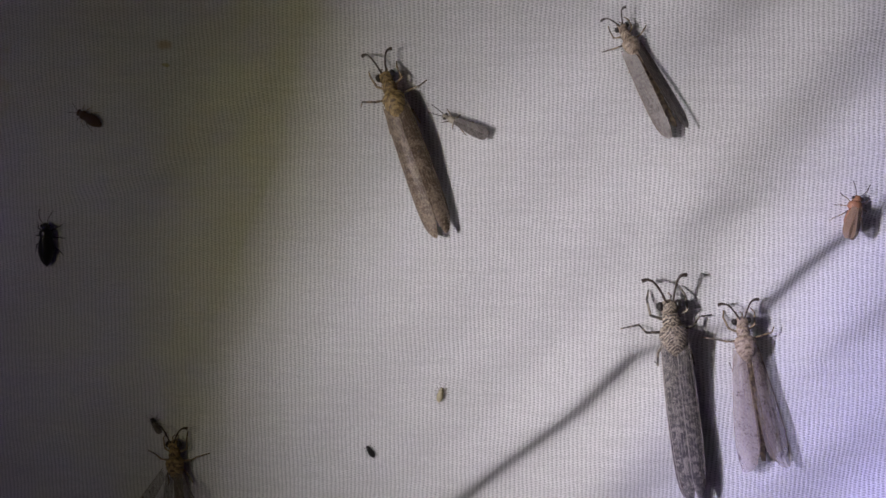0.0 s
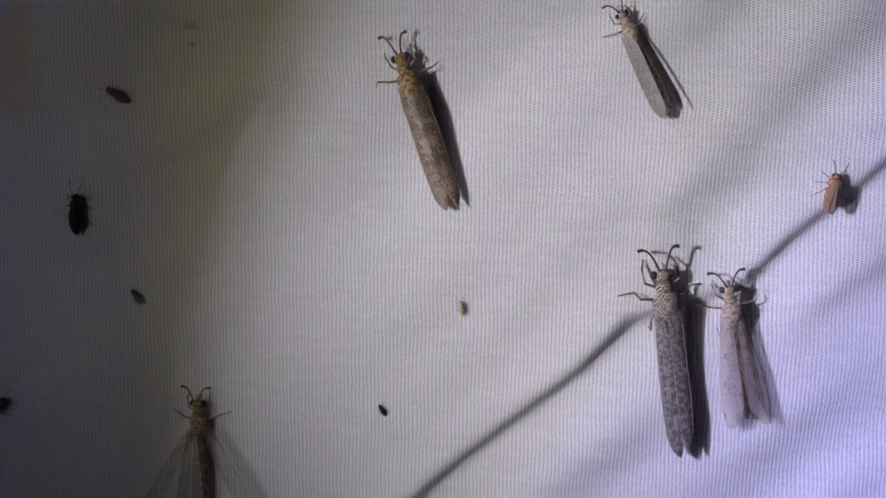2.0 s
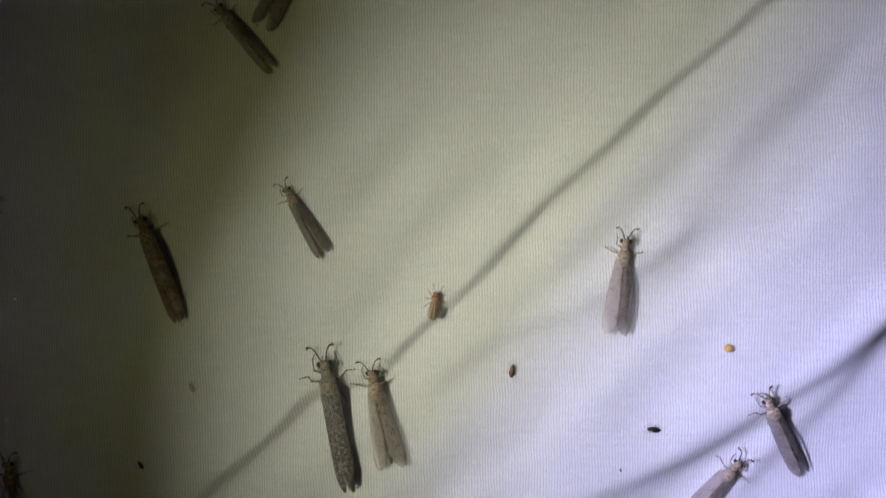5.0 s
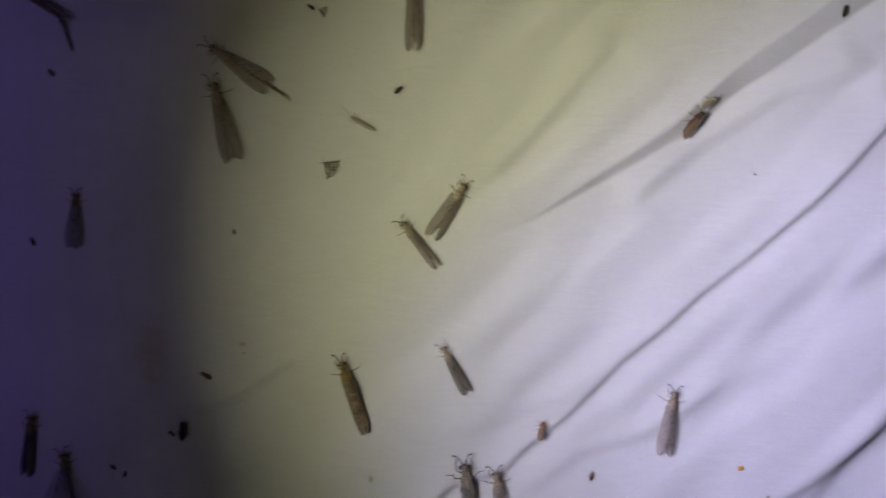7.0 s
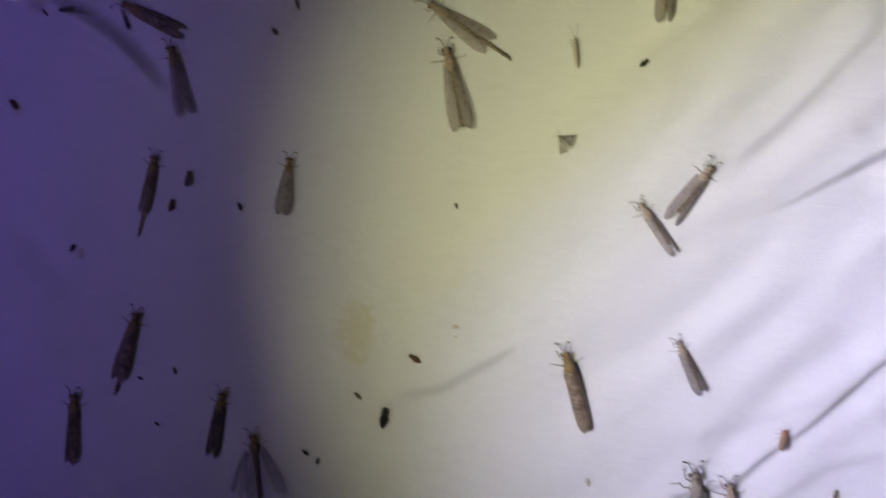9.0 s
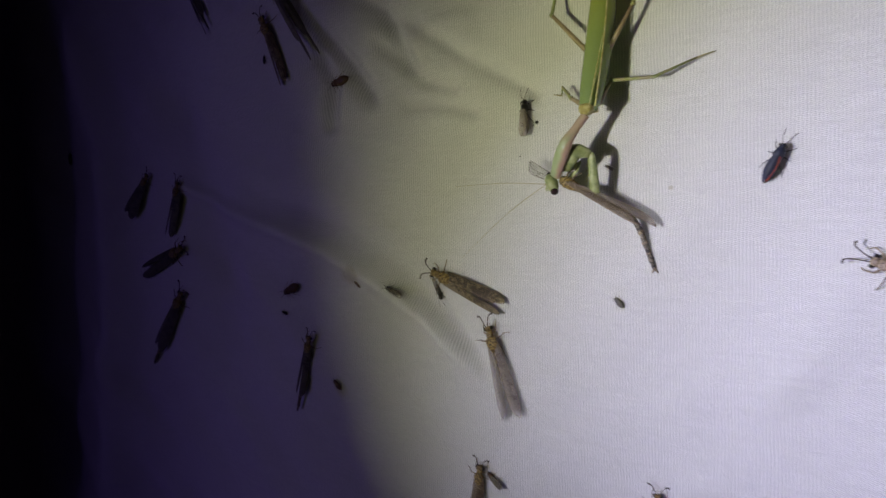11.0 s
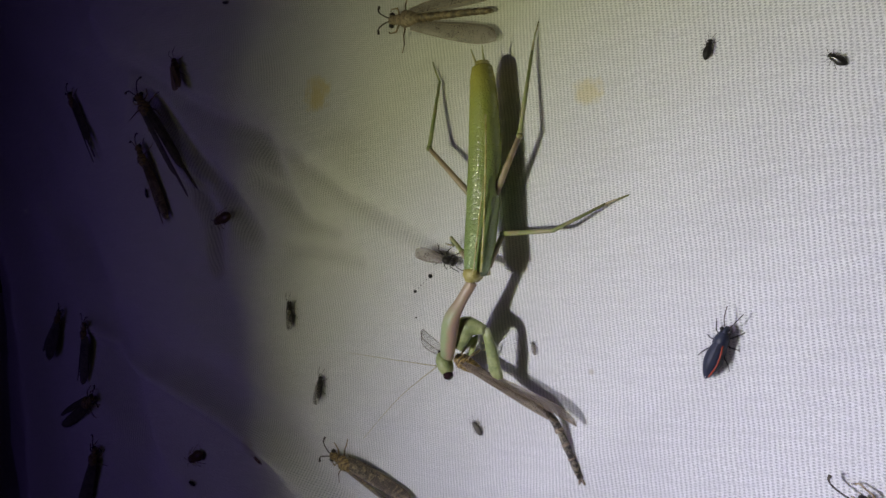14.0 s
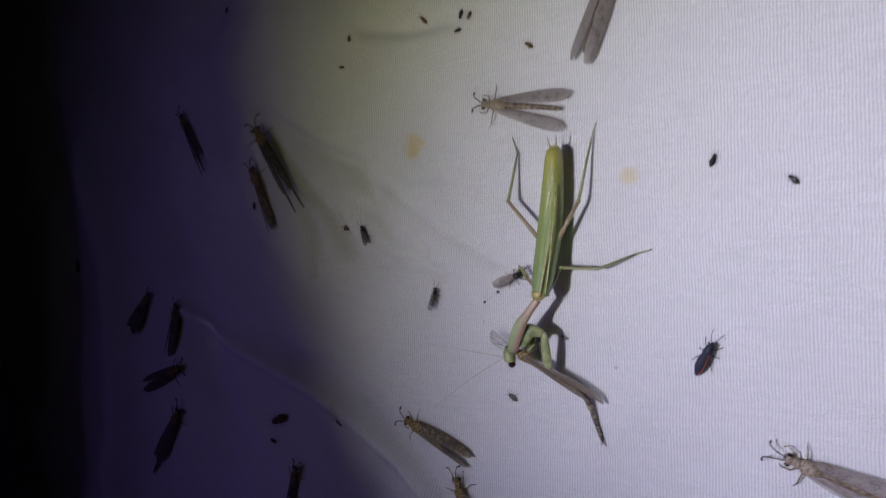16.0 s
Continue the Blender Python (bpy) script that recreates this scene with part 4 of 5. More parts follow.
    for pts in legs:
        bm = bmesh.new()
        p = [rel(*q) for q in pts]
        r = [0.0008, 0.0005, 0.00042, 0.00026, 0.00018] if len(p) == 5 else [0.0008, 0.0005, 0.0003, 0.00018]
        tube(bm, p[:2], r[:2], 8)
        limb = part("walking_leg", bm, "mantis_thigh", ob, "pinkish tan thigh of a walking leg")
        part("shin", tube(bmesh.new(), p[1:-1], r[1 : len(p) - 1], 8), "mantis_leg", limb, "slender green shin")
        bm = tube(bmesh.new(), [p[-2], p[-2].lerp(p[-1], 0.5) + Vector((0, 0, 0.0003)), p[-1]], [r[-2], r[-1], r[-1] * 0.7], 6)
        part("tarsus", bm, "mantis_leg", limb)
        bm = ball(bmesh.new(), p[1], 0.0007, 0.0007, 0.0007, 8, 6)
        part("knee", bm, "mantis_leg", limb)
    # grasping forelegs: shoulder, elbow, wrist
    for pts, wide in ((((-0.0958, 0.2834, 8.5), (-0.0926, 0.2876, 9), (-0.0886, 0.2868, 8), (-0.0885, 0.2745, 5)), 0.0021), (((-0.0985, 0.2840, 6), (-0.0955, 0.2838, 6), (-0.0925, 0.2850, 6), (-0.0962, 0.2800, 5)), 0.0009)):
        p = [rel(*q) for q in pts]
        bm = tube(bmesh.new(), curve([p[0], p[1], p[2]], 4), [wide * f for f in (0.7, 0.9, 1.05, 1.15, 1.12, 0.95, 0.75, 0.6, 0.5)], 12, 0.6)
        femur = part("grasping_leg", bm, "mantis_green", ob, "folded green grasping foreleg")
        path = curve([p[2] + Vector((0.0001, 0.0005, 0)), p[2].lerp(p[3], 0.3) + Vector((0.0002, 0, 0)), p[2].lerp(p[3], 0.75), p[3]], 4)
        bm = tube(bmesh.new(), path, [wide * f for f in (0.36, 0.46, 0.52, 0.56, 0.6, 0.64, 0.68, 0.7, 0.7, 0.68, 0.6, 0.46, 0.2)], 12, 0.6)
        shin = part("tibia", bm, "mantis_green", femur)
        for k in range(7):
            q = p[2].lerp(p[3], 0.22 + 0.11 * k)
            bm = tube(bmesh.new(), [q + Vector((-wide * 0.6, 0, 0)), q + Vector((-wide * 0.6 - 0.0008, -0.0003, -0.0003))], [0.00014, 0.00003], 4)
            part("spine", bm, "mantis_yellow", shin)
        tip = [p[3], p[3] + Vector((0.0009, -0.0008, -0.0008)), p[3] + Vector((0.0018, -0.0016, -0.0022))]
        part("tarsus", tube(bmesh.new(), tip, [0.00022, 0.00014, 0.0001], 5), "mantis_leg", shin)
    return ob


build_mantis()


def build_prey():
    ob = thing("antlion_prey", on_sheet(MX, MZ), "brown half eaten antlion held by the mantis", "antlion")
    a, b, c, d, e = (rel(*q) for q in ((-0.0980, 0.2808, 6.5), (-0.0873, 0.2750, 4.8), (-0.0802, 0.2712, 2.8), (-0.0776, 0.2668, 1.8), (-0.0740, 0.2568, 1.0)))
    bm = bmesh.new()
    tube(bm, [a, a.lerp(b, 0.12), a.lerp(b, 0.3), a.lerp(b, 0.5)], [0.0010, 0.0017, 0.0015, 0.0009], 10)
    part("thorax", bm, "tan_body", ob)
    bm = bmesh.new()
    path = curve([a.lerp(b, 0.45), b, b.lerp(c, 0.6), c, d, d.lerp(e, 0.5), e], 4)
    n = len(path)
    tube(bm, path, [0.0009 + 0.00010 * math.cos(i * 2.0) - 0.0002 * i / n for i in range(n)], 9)
    belly = part("abdomen", bm, "grey_leg", ob, "dark abdomen ringed with pale yellow")
    for u, size in ((0.06, 0.00095), (0.34, 0.00088), (0.62, 0.00084), (0.9, 0.00078)):
        q = d.lerp(e, u)
        bm = tube(bmesh.new(), [q.lerp(e, -0.03), q, q.lerp(e, 0.06)], [size * 0.95, size, size * 0.95], 9)
        part("ring", bm, "pale_body", belly, "pale yellow ring of the abdomen")
    for s in (-1, 1):
        bm = tube(bmesh.new(), [e, e + Vector((0.0007 * s + 0.0002, -0.0013, 0))], [0.00042, 0.00016], 5)
        part("clasper", bm, "pale_body", belly)
    up = Vector((0, 0, 0.0012))
    fore = ((a.lerp(b, 0.22) + up, rel(-0.0730, 0.2674, 2.2), 0.0022, 1, "wing_clear"), (a.lerp(b, 0.18) + up * 1.4, rel(-0.0782, 0.2690, 3.4), 0.0016, 1, "wing_prey"), (a.lerp(b, 0.25) + up, rel(-0.0768, 0.2680, 2.6), 0.0008, -1, "wing_prey"), (rel(-0.0992, 0.2814, 6), rel(-0.1078, 0.2866, 5), 0.0034, 1, "wing_glass"))
    for root, far, wide, side, film in fore:
        way = far - root
        across = Vector((way.y, -way.x, 0)).normalized() * -side
        bm = bmesh.new()
        rows = []
        for i in range(15):
            u = i / 14 * 0.99 + 0.01
            rows.append([bm.verts.new(root + way * u + across * wide * wing_outline(u) * v + Vector((0, 0, 0.0006 * math.sin(3 * v)))) for v in (0, 0.33, 0.66, 1)])
        for r0, r1 in zip(rows, rows[1:]):
            for j in range(3):
                bm.faces.new((r0[j], r0[j + 1], r1[j + 1], r1[j]))
        skin = part("wing", bm, film, ob)
        bm = bmesh.new()
        for v in (0.0, 0.5, 1.0) if film == "wing_glass" else (0.0, 0.16, 0.33, 0.5, 0.66, 0.83, 1.0):
            tube(bm, [root + way * u + across * wide * wing_outline(u) * v + Vector((0, 0, 0.0002 + 0.0006 * math.sin(3 * v))) for u in (0.05, 0.25, 0.45, 0.65, 0.8, 0.9, 0.96, 0.995)], 0.00007, 3)
        tagged(part("venation", bm, "vein_dark" if film == "wing_glass" else "vein", skin), kind="stuff")
    for k, q in enumerate(((0.0012, 0.0035), (0.003, 0.0028))):
        root = a.lerp(b, 0.15 + 0.08 * k)
        leg(ob, [root, root + Vector((q[0] * 0.6, q[1] * 0.6, 0.001)), root + Vector((q[0], q[1], -0.001))], 0.00025)
    return ob


build_prey()


# ---- beetles, bugs, flies, wasps and moths ----
def crawler(name, x, z, angle, mm, label, category, material="black", plump=0.36, legs=True, antennae=True, wings="", edge="", group="small insects on the sheet"):
    """A small insect: head, thorax, abdomen or wing cases, six legs, antennae; the head is at the origin."""
    s = mm * 0.001
    ob = thing(name, seated(x, z, angle, s), label, category, group)
    zc = 0.16 * s
    w = plump * s * 0.5
    lean = 0.66 if edge else 1.0
    bm = loft(bmesh.new(), [(0.0, 0, zc, 0.03 * s, 0.03 * s), (-0.03 * s, 0, zc, w * 0.5 * lean, 0.08 * s), (-0.10 * s, 0, zc, w * 0.62 * lean, 0.09 * s), (-0.15 * s, 0, zc, w * 0.4, 0.07 * s)], 10)
    head = part("head", bm, material, ob)
    for side in (-1, 1):
        part("eye", ball(bmesh.new(), (side * w * 0.55, -0.07 * s, zc + 0.02 * s), 0.035 * s, 0.04 * s, 0.04 * s, 8, 6), "eye", head)
        if antennae:
            pts = curve([(side * w * 0.3, -0.01 * s, zc + 0.03 * s), (side * w * 0.7, 0.12 * s, zc + 0.08 * s), (side * w * 1.1, 0.30 * s, zc)], 4)
            part("antenna", tube(bmesh.new(), pts, 0.008 * s, 5), "antenna", head)
    bm = loft(bmesh.new(), [(-0.13 * s, 0, zc, w * 0.5, 0.08 * s), (-0.18 * s, 0, zc, w * 0.85, 0.12 * s), (-0.28 * s, 0, zc, w * 0.95, 0.13 * s), (-0.33 * s, 0, zc, w * 0.7, 0.11 * s)], 12)
    if edge:
        bm = loft(bm, [(-0.09 * s, 0, zc, w * 0.42, 0.07 * s), (-0.12 * s, 0, zc, w * 0.66, 0.10 * s), (-0.22 * s, 0, zc, w * 0.96, 0.12 * s), (-0.34 * s, 0, zc, w * 1.06, 0.12 * s)], 12)
    part("thorax", bm, material, ob)
    if wings:
        bm = loft(bmesh.new(), [(-0.30 * s, 0, zc, w * 0.4, 0.06 * s), (-0.40 * s, 0, zc, w * 0.75, 0.11 * s), (-0.60 * s, 0, zc, w * 0.85, 0.11 * s), (-0.80 * s, 0, zc - 0.02 * s, w * 0.5, 0.07 * s), (-0.88 * s, 0, zc - 0.03 * s, w * 0.15, 0.03 * s)], 10)
        part("abdomen", bm, material, ob)
        for side in (-1, 1):
            wing(ob, "wing", side, (w * 0.6, -0.22 * s, zc + 0.12 * s), 0.80 * s, 0.30 * s, 10 if side > 0 else 6, 18, wings, "vein", -0.04 * s)
    else:
        for side in (-1, 1):
            bm = bmesh.new()
            nu, nv = 9, 5
            rows = []
            for i in range(nu + 1):
                t = i / nu
                wide = w * (0.75 + 0.45 * math.sin(math.pi * min(1, t * 1.1))) * max(0.0, 1 - t ** 4) ** 0.5
                rows.append([bm.verts.new((side * (0.004 * s + wide * math.sin(math.pi / 2 * j / nv)), -(0.30 + 0.70 * t) * s, zc - 0.05 * s + 0.17 * s * math.cos(math.pi / 2 * j / nv) * (1 - t ** 4))) for j in range(nv + 1)])
            for a, b in zip(rows, rows[1:]):
                for j in range(nv):
                    bm.faces.new((a[j], a[j + 1], b[j + 1], b[j]))
            case = part("wing_case", bm, material, ob)
            if edge and side > 0:
                pts = [(w * 0.74 * (0.74 + 0.46 * math.sin(math.pi * min(1, t * 1.1))) * max(0.0, 1 - t ** 4) ** 0.5, -(0.30 + 0.70 * t) * s, zc - 0.05 * s + 0.145 * s * (1 - t ** 4)) for t in (0.0, 0.15, 0.3, 0.45, 0.6, 0.75, 0.88)]
                part("rim", tube(bmesh.new(), pts, 0.012 * s, 6), edge, case, "orange-red rim")
        bm = loft(bmesh.new(), [(-0.30 * s, 0, zc * 0.7, w * 0.6, 0.06 * s), (-0.6 * s, 0, zc * 0.7, w * 0.95, 0.09 * s), (-0.93 * s, 0, zc * 0.7, w * 0.4, 0.05 * s)], 10)
        part("abdomen", bm, material, ob)
    if legs:
        for side in (-1, 1):
            for y, dy, reach in ((-0.20, 0.14, 1.5), (-0.28, -0.03, 1.75), (-0.38, -0.24, 1.7)):
                leg(ob, [(side * w * 0.5, y * s, zc * 0.7), (side * w * reach * 0.75, (y + dy * 0.5) * s, zc * 1.1), (side * w * reach * 1.1, (y + dy) * s, 0.06 * s), (side * w * reach * 1.3, (y + dy * 1.4) * s, 0.01 * s)], 0.011 * s, "black" if material in ("black", "blue_black") else "leg")
    return ob


BLACK = "tiny black beetle on the white sheet"
crawler("beetle", -0.0275, 0.1032, -5, 8.8, "black elongated ground beetle on the sheet", "beetle", "black", 0.30)
crawler("red_edged_bug", -0.0431, 0.2866, -28, 10.3, "blue-black bug with an orange-red wing edge", "bug", "blue_black", 0.25, edge="orange")
crawler("rusty_fly", 0.1230, 0.1097, -13, 7.5, "rusty orange fly with folded wings on a crease", "fly", "rust", 0.36, wings="rust_wing")
crawler("rusty_fly", 0.1802, 0.2371, -39, 12.0, "reddish brown fly at the edge of a fold", "fly", "brown", 0.34, wings="rust_wing")
crawler("pale_fly", 0.1860, 0.2424, -65, 8.0, "pale brown fly at the edge of a fold", "fly", "pale", 0.34, wings="wing_clear")
crawler("leafhopper", -0.0198, 0.1245, 61, 5.6, "small dark brown leafhopper on the sheet", "leafhopper", "brown", 0.34)
crawler("leafhopper", -0.0456, 0.0585, -59, 8.3, "dark greenish leafhopper on the sheet", "leafhopper", "black", 0.36)
for x, z, angle, mm, material, label in [
    (0.0357, 0.0607, 31, 2.8, "black", BLACK),
    (0.1442, 0.0887, -11, 3.8, "brown", "tiny brown leafhopper on the sheet"),
    (0.1812, 0.0711, 84, 3.8, "black", BLACK),
    (0.1737, 0.0599, 20, 1.2, "black", BLACK),
    (0.0619, 0.2439, -46, 4.3, "black", BLACK),
    (0.0232, 0.2754, 58, 3.6, "black", BLACK),
    (-0.0062, 0.1848, 10, 2.4, "black", BLACK),
    (-0.0930, 0.1786, 29, 3.8, "black", BLACK),
    (-0.1200, 0.1780, -12, 5.4, "brown", "small reddish brown beetle on the sheet"),
    (-0.1151, 0.1104, 22, 3.1, "brown", "tiny brown leafhopper on the sheet"),
    (-0.1297, 0.1051, 70, 2.6, "black", BLACK),
    (-0.1213, 0.0876, 60, 2.6, "black", BLACK),
    (-0.0594, 0.0828, 53, 3.3, "black", BLACK),
    (-0.0526, 0.0804, -14, 3.0, "black", BLACK),
    (-0.0031, 0.1333, 80, 1.6, "pale", "tiny pale speck of an insect on the sheet"),
    (-0.1775, 0.2499, 40, 3.2, "brown", "tiny brown leafhopper on the sheet"),
    (-0.2150, 0.2440, 112, 8.5, "brown", "small brown leafhopper on the sheet"),
    (-0.1908, 0.2134, 37, 4.7, "brown", "small brown leafhopper on the sheet"),
    (-0.1982, 0.1659, 100, 3.3, "black", BLACK),
    (-0.1618, 0.1535, 154, 3.7, "black", BLACK),
    (0.0143, 0.2791, 55, 3.2, "brown", "tiny brown leafhopper on the sheet"),
    (0.2028, 0.2128, 60, 1.5, "black", BLACK),
    (0.2342, 0.2792, 10, 5.0, "black", BLACK),
    (-0.2166, 0.2366, 70, 3.0, "black", BLACK),
    (-0.2171, 0.3324, -10, 3.2, "black", BLACK),
    (-0.1359, 0.3906, 38, 3.5, "brown", "tiny brown leafhopper on the sheet"),
    (-0.1201, 0.3862, 162, 3.2, "black", BLACK),
    (-0.1170, 0.3855, 150, 2.8, "black", BLACK),
    (-0.1224, 0.3826, 97, 3.0, "black", BLACK),
    (-0.0965, 0.3739, 55, 3.3, "brown", "tiny brown leafhopper on the sheet"),
    (-0.1660, 0.3893, 0, 2.4, "black", BLACK),
    (-0.1708, 0.3788, 80, 2.4, "black", BLACK),
    (-0.2373, 0.4160, 10, 3.0, "black", BLACK),
    (-0.0420, 0.3346, -22, 3.5, "black", BLACK),
    (-0.0251, 0.3276, 48, 3.2, "black", BLACK),
    (-0.3900, 0.3100, 10, 7.0, "black", "dark beetle in the shade on the sheet"),
]:
    crawler("tiny_beetle" if material == "black" else "tiny_leafhopper", x, z, angle, mm, label, "beetle" if material == "black" else "leafhopper", material, 0.36, legs=mm > 2, antennae=mm > 3)

for x, z, r in ((0.2029, 0.0939, 1.3), (-0.1086, 0.2981, 0.6), (-0.1136, 0.2948, 0.48), (-0.1143, 0.2886, 0.25), (-0.1098, 0.2973, 0.17), (-0.1108, 0.2966, 0.15), (-0.1117, 0.2961, 0.17), (-0.1125, 0.2955, 0.14)):
    bm = ball(bmesh.new(), (0, 0, r * 0.0004), r * 0.001, r * 0.00085, r * 0.0006, 12, 8)
    big = r > 1
    ob = part("seed" if big else "dropping", bm, "seed" if big else "black")
    ob.matrix_basis = on_sheet(x, z)
    tagged(ob, "round orange-yellow seed stuck to the sheet" if big else "tiny round black dropping on the sheet", "seed" if big else "dropping")

bm = loft(bmesh.new(), [(0.0, 0, 0.0004, 0.0001, 0.0001), (-0.0015, 0, 0.0005, 0.0005, 0.0003), (-0.0045, 0, 0.0005, 0.0006, 0.0003), (-0.0064, 0, 0.0004, 0.0002, 0.0002)], 8)
ob = part("plant_scrap", bm, "pale")
ob.matrix_basis = on_sheet(0.2020, 0.0460, 98)
tagged(ob, "narrow pale scrap of plant on the sheet", "plant scrap")


def triangle_moth(x, z, angle, mm):
    s = mm * 0.001
    ob = thing("grey_moth", on_sheet(x, z, angle), "small triangular grey patterned moth on the sheet", "moth")
    part("body", loft(bmesh.new(), [(0, 0, 0.12 * s, 0.03 * s, 0.04 * s), (-0.1 * s, 0, 0.13 * s, 0.09 * s, 0.08 * s), (-0.4 * s, 0, 0.12 * s, 0.09 * s, 0.07 * s), (-0.8 * s, 0, 0.09 * s, 0.03 * s, 0.03 * s)], 10), "moth", ob)
    for side in (-1, 1):
        bm = bmesh.new()
        rows = []
        for i in range(9):
            t = i / 8
            rows.append([bm.verts.new((side * s * (0.03 + (0.05 + 0.58 * t) * v), -s * (0.08 + 0.85 * t - 0.22 * t * v - 0.04 * math.sin(v * 9) * t), s * (0.17 - 0.13 * v - 0.04 * t))) for v in (0, 0.25, 0.5, 0.75, 1)])
        for a, b in zip(rows, rows[1:]):
            for j in range(4):
                bm.faces.new((a[j], a[j + 1], b[j + 1], b[j]))
        part("wing", bm, "moth", ob)
        part("antenna", tube(bmesh.new(), [(side * 0.03 * s, 0, 0.13 * s), (side * 0.16 * s, 0.12 * s, 0.1 * s), (side * 0.3 * s, 0.14 * s, 0.06 * s)], 0.012 * s, 5), "antenna", ob)
    return ob


triangle_moth(0.0305, 0.2130, 55, 7.5)
triangle_moth(0.0277, 0.2737, 70, 4.0)


def slim_moth():
    s = 0.0115
    ob = thing("slim_moth", on_sheet(0.0416, 0.2314, 61), "slender straw-coloured micro moth with long antennae", "moth")
    part("head", ball(bmesh.new(), (0, -0.03 * s, 0.09 * s), 0.045 * s, 0.045 * s, 0.045 * s), "straw_grey", ob)
    for side in (-1, 1):
        bm = bmesh.new()
        rows = []
        for i in range(11):
            t = i / 10
            wide = 0.085 * (0.6 + 0.5 * math.sin(math.pi * t)) * max(0, 1 - t ** 6) ** 0.5
            rows.append([bm.verts.new((side * s * (0.002 + wide * math.sin(1.5 * v)), -s * (0.05 + 0.95 * t), s * (0.02 + 0.12 * math.cos(1.5 * v)))) for v in (0, 0.33, 0.66, 1)])
        for a, b in zip(rows, rows[1:]):
            for j in range(3):
                bm.faces.new((a[j], a[j + 1], b[j + 1], b[j]))
        part("wing", bm, "straw_grey", ob)
        part("antenna", tube(bmesh.new(), curve([(side * 0.03 * s, 0.0, 0.1 * s), (side * 0.08 * s, 0.22 * s, 0.12 * s), (side * 0.14 * s, 0.48 * s, 0.05 * s)], 5), 0.006 * s, 5), "antenna", ob)
        for y in (-0.1, -0.2, -0.3):
            leg(ob, [(side * 0.05 * s, y * s, 0.06 * s), (side * 0.14 * s, (y + 0.05) * s, 0.05 * s), (side * 0.18 * s, (y + 0.1) * s, 0.005 * s)], 0.01 * s)
    return ob


slim = slim_moth()
small_fly = crawler("fly", -0.0080, 0.0653, 26, 3.4, "tiny dark fly walking on the sheet", "fly", "black", 0.4, wings="wing_smoky")
hopper = crawler("pale_leafhopper", 0.0502, 0.0728, -12, 3.1, "tiny pale green leafhopper walking on the sheet", "leafhopper", "pale", 0.36)
wasp = crawler("winged_ant", -0.1075, 0.3038, -106, 10.5, "dark winged ant with pale wings beside the mantis", "winged ant", "black", 0.22, wings="wing_clear")
ant_a = crawler("winged_ant", -0.1541, 0.2482, 25, 7.5, "dark winged ant walking on the sheet", "winged ant", "black", 0.26, wings="wing_glass")
ant_b = crawler("winged_ant", -0.1435, 0.2448, -165, 7.5, "dark winged ant walking on the sheet", "winged ant", "black", 0.24, wings="wing_glass")
visitor = crawler("fly", -0.1132, 0.1897, -9, 6.2, "small brown fly walking on the sheet", "fly", "brown", 0.3, wings="wing_smoky")
roamer = crawler("leafhopper", -0.1868, 0.3184, 101, 8.0, "small brown leafhopper walking on the sheet", "leafhopper", "brown", 0.36)
gnat = crawler("gnat", -0.0879, 0.2843, 60, 2.6, "tiny grey gnat with clear wings beside the mantis", "gnat", "grey", 0.36, wings="wing_clear")
wanderer = crawler("tiny_leafhopper", -0.0838, 0.2480, 42, 3.6, "tiny grey-brown leafhopper walking below the mantis", "leafhopper", "grey", 0.42)
moth = crawler("brown_moth", -0.1912, 0.3675, 8, 10.0, "brown moth with dull brown wings that flies off the sheet", "moth", "brown", 0.3, wings="rust_wing")
early = crawler("lacewing", 0.0500, 0.1238, 63.5, 8.8, "small pale lacewing resting on the sheet", "lacewing", "straw_grey", 0.16, wings="wing_veil")


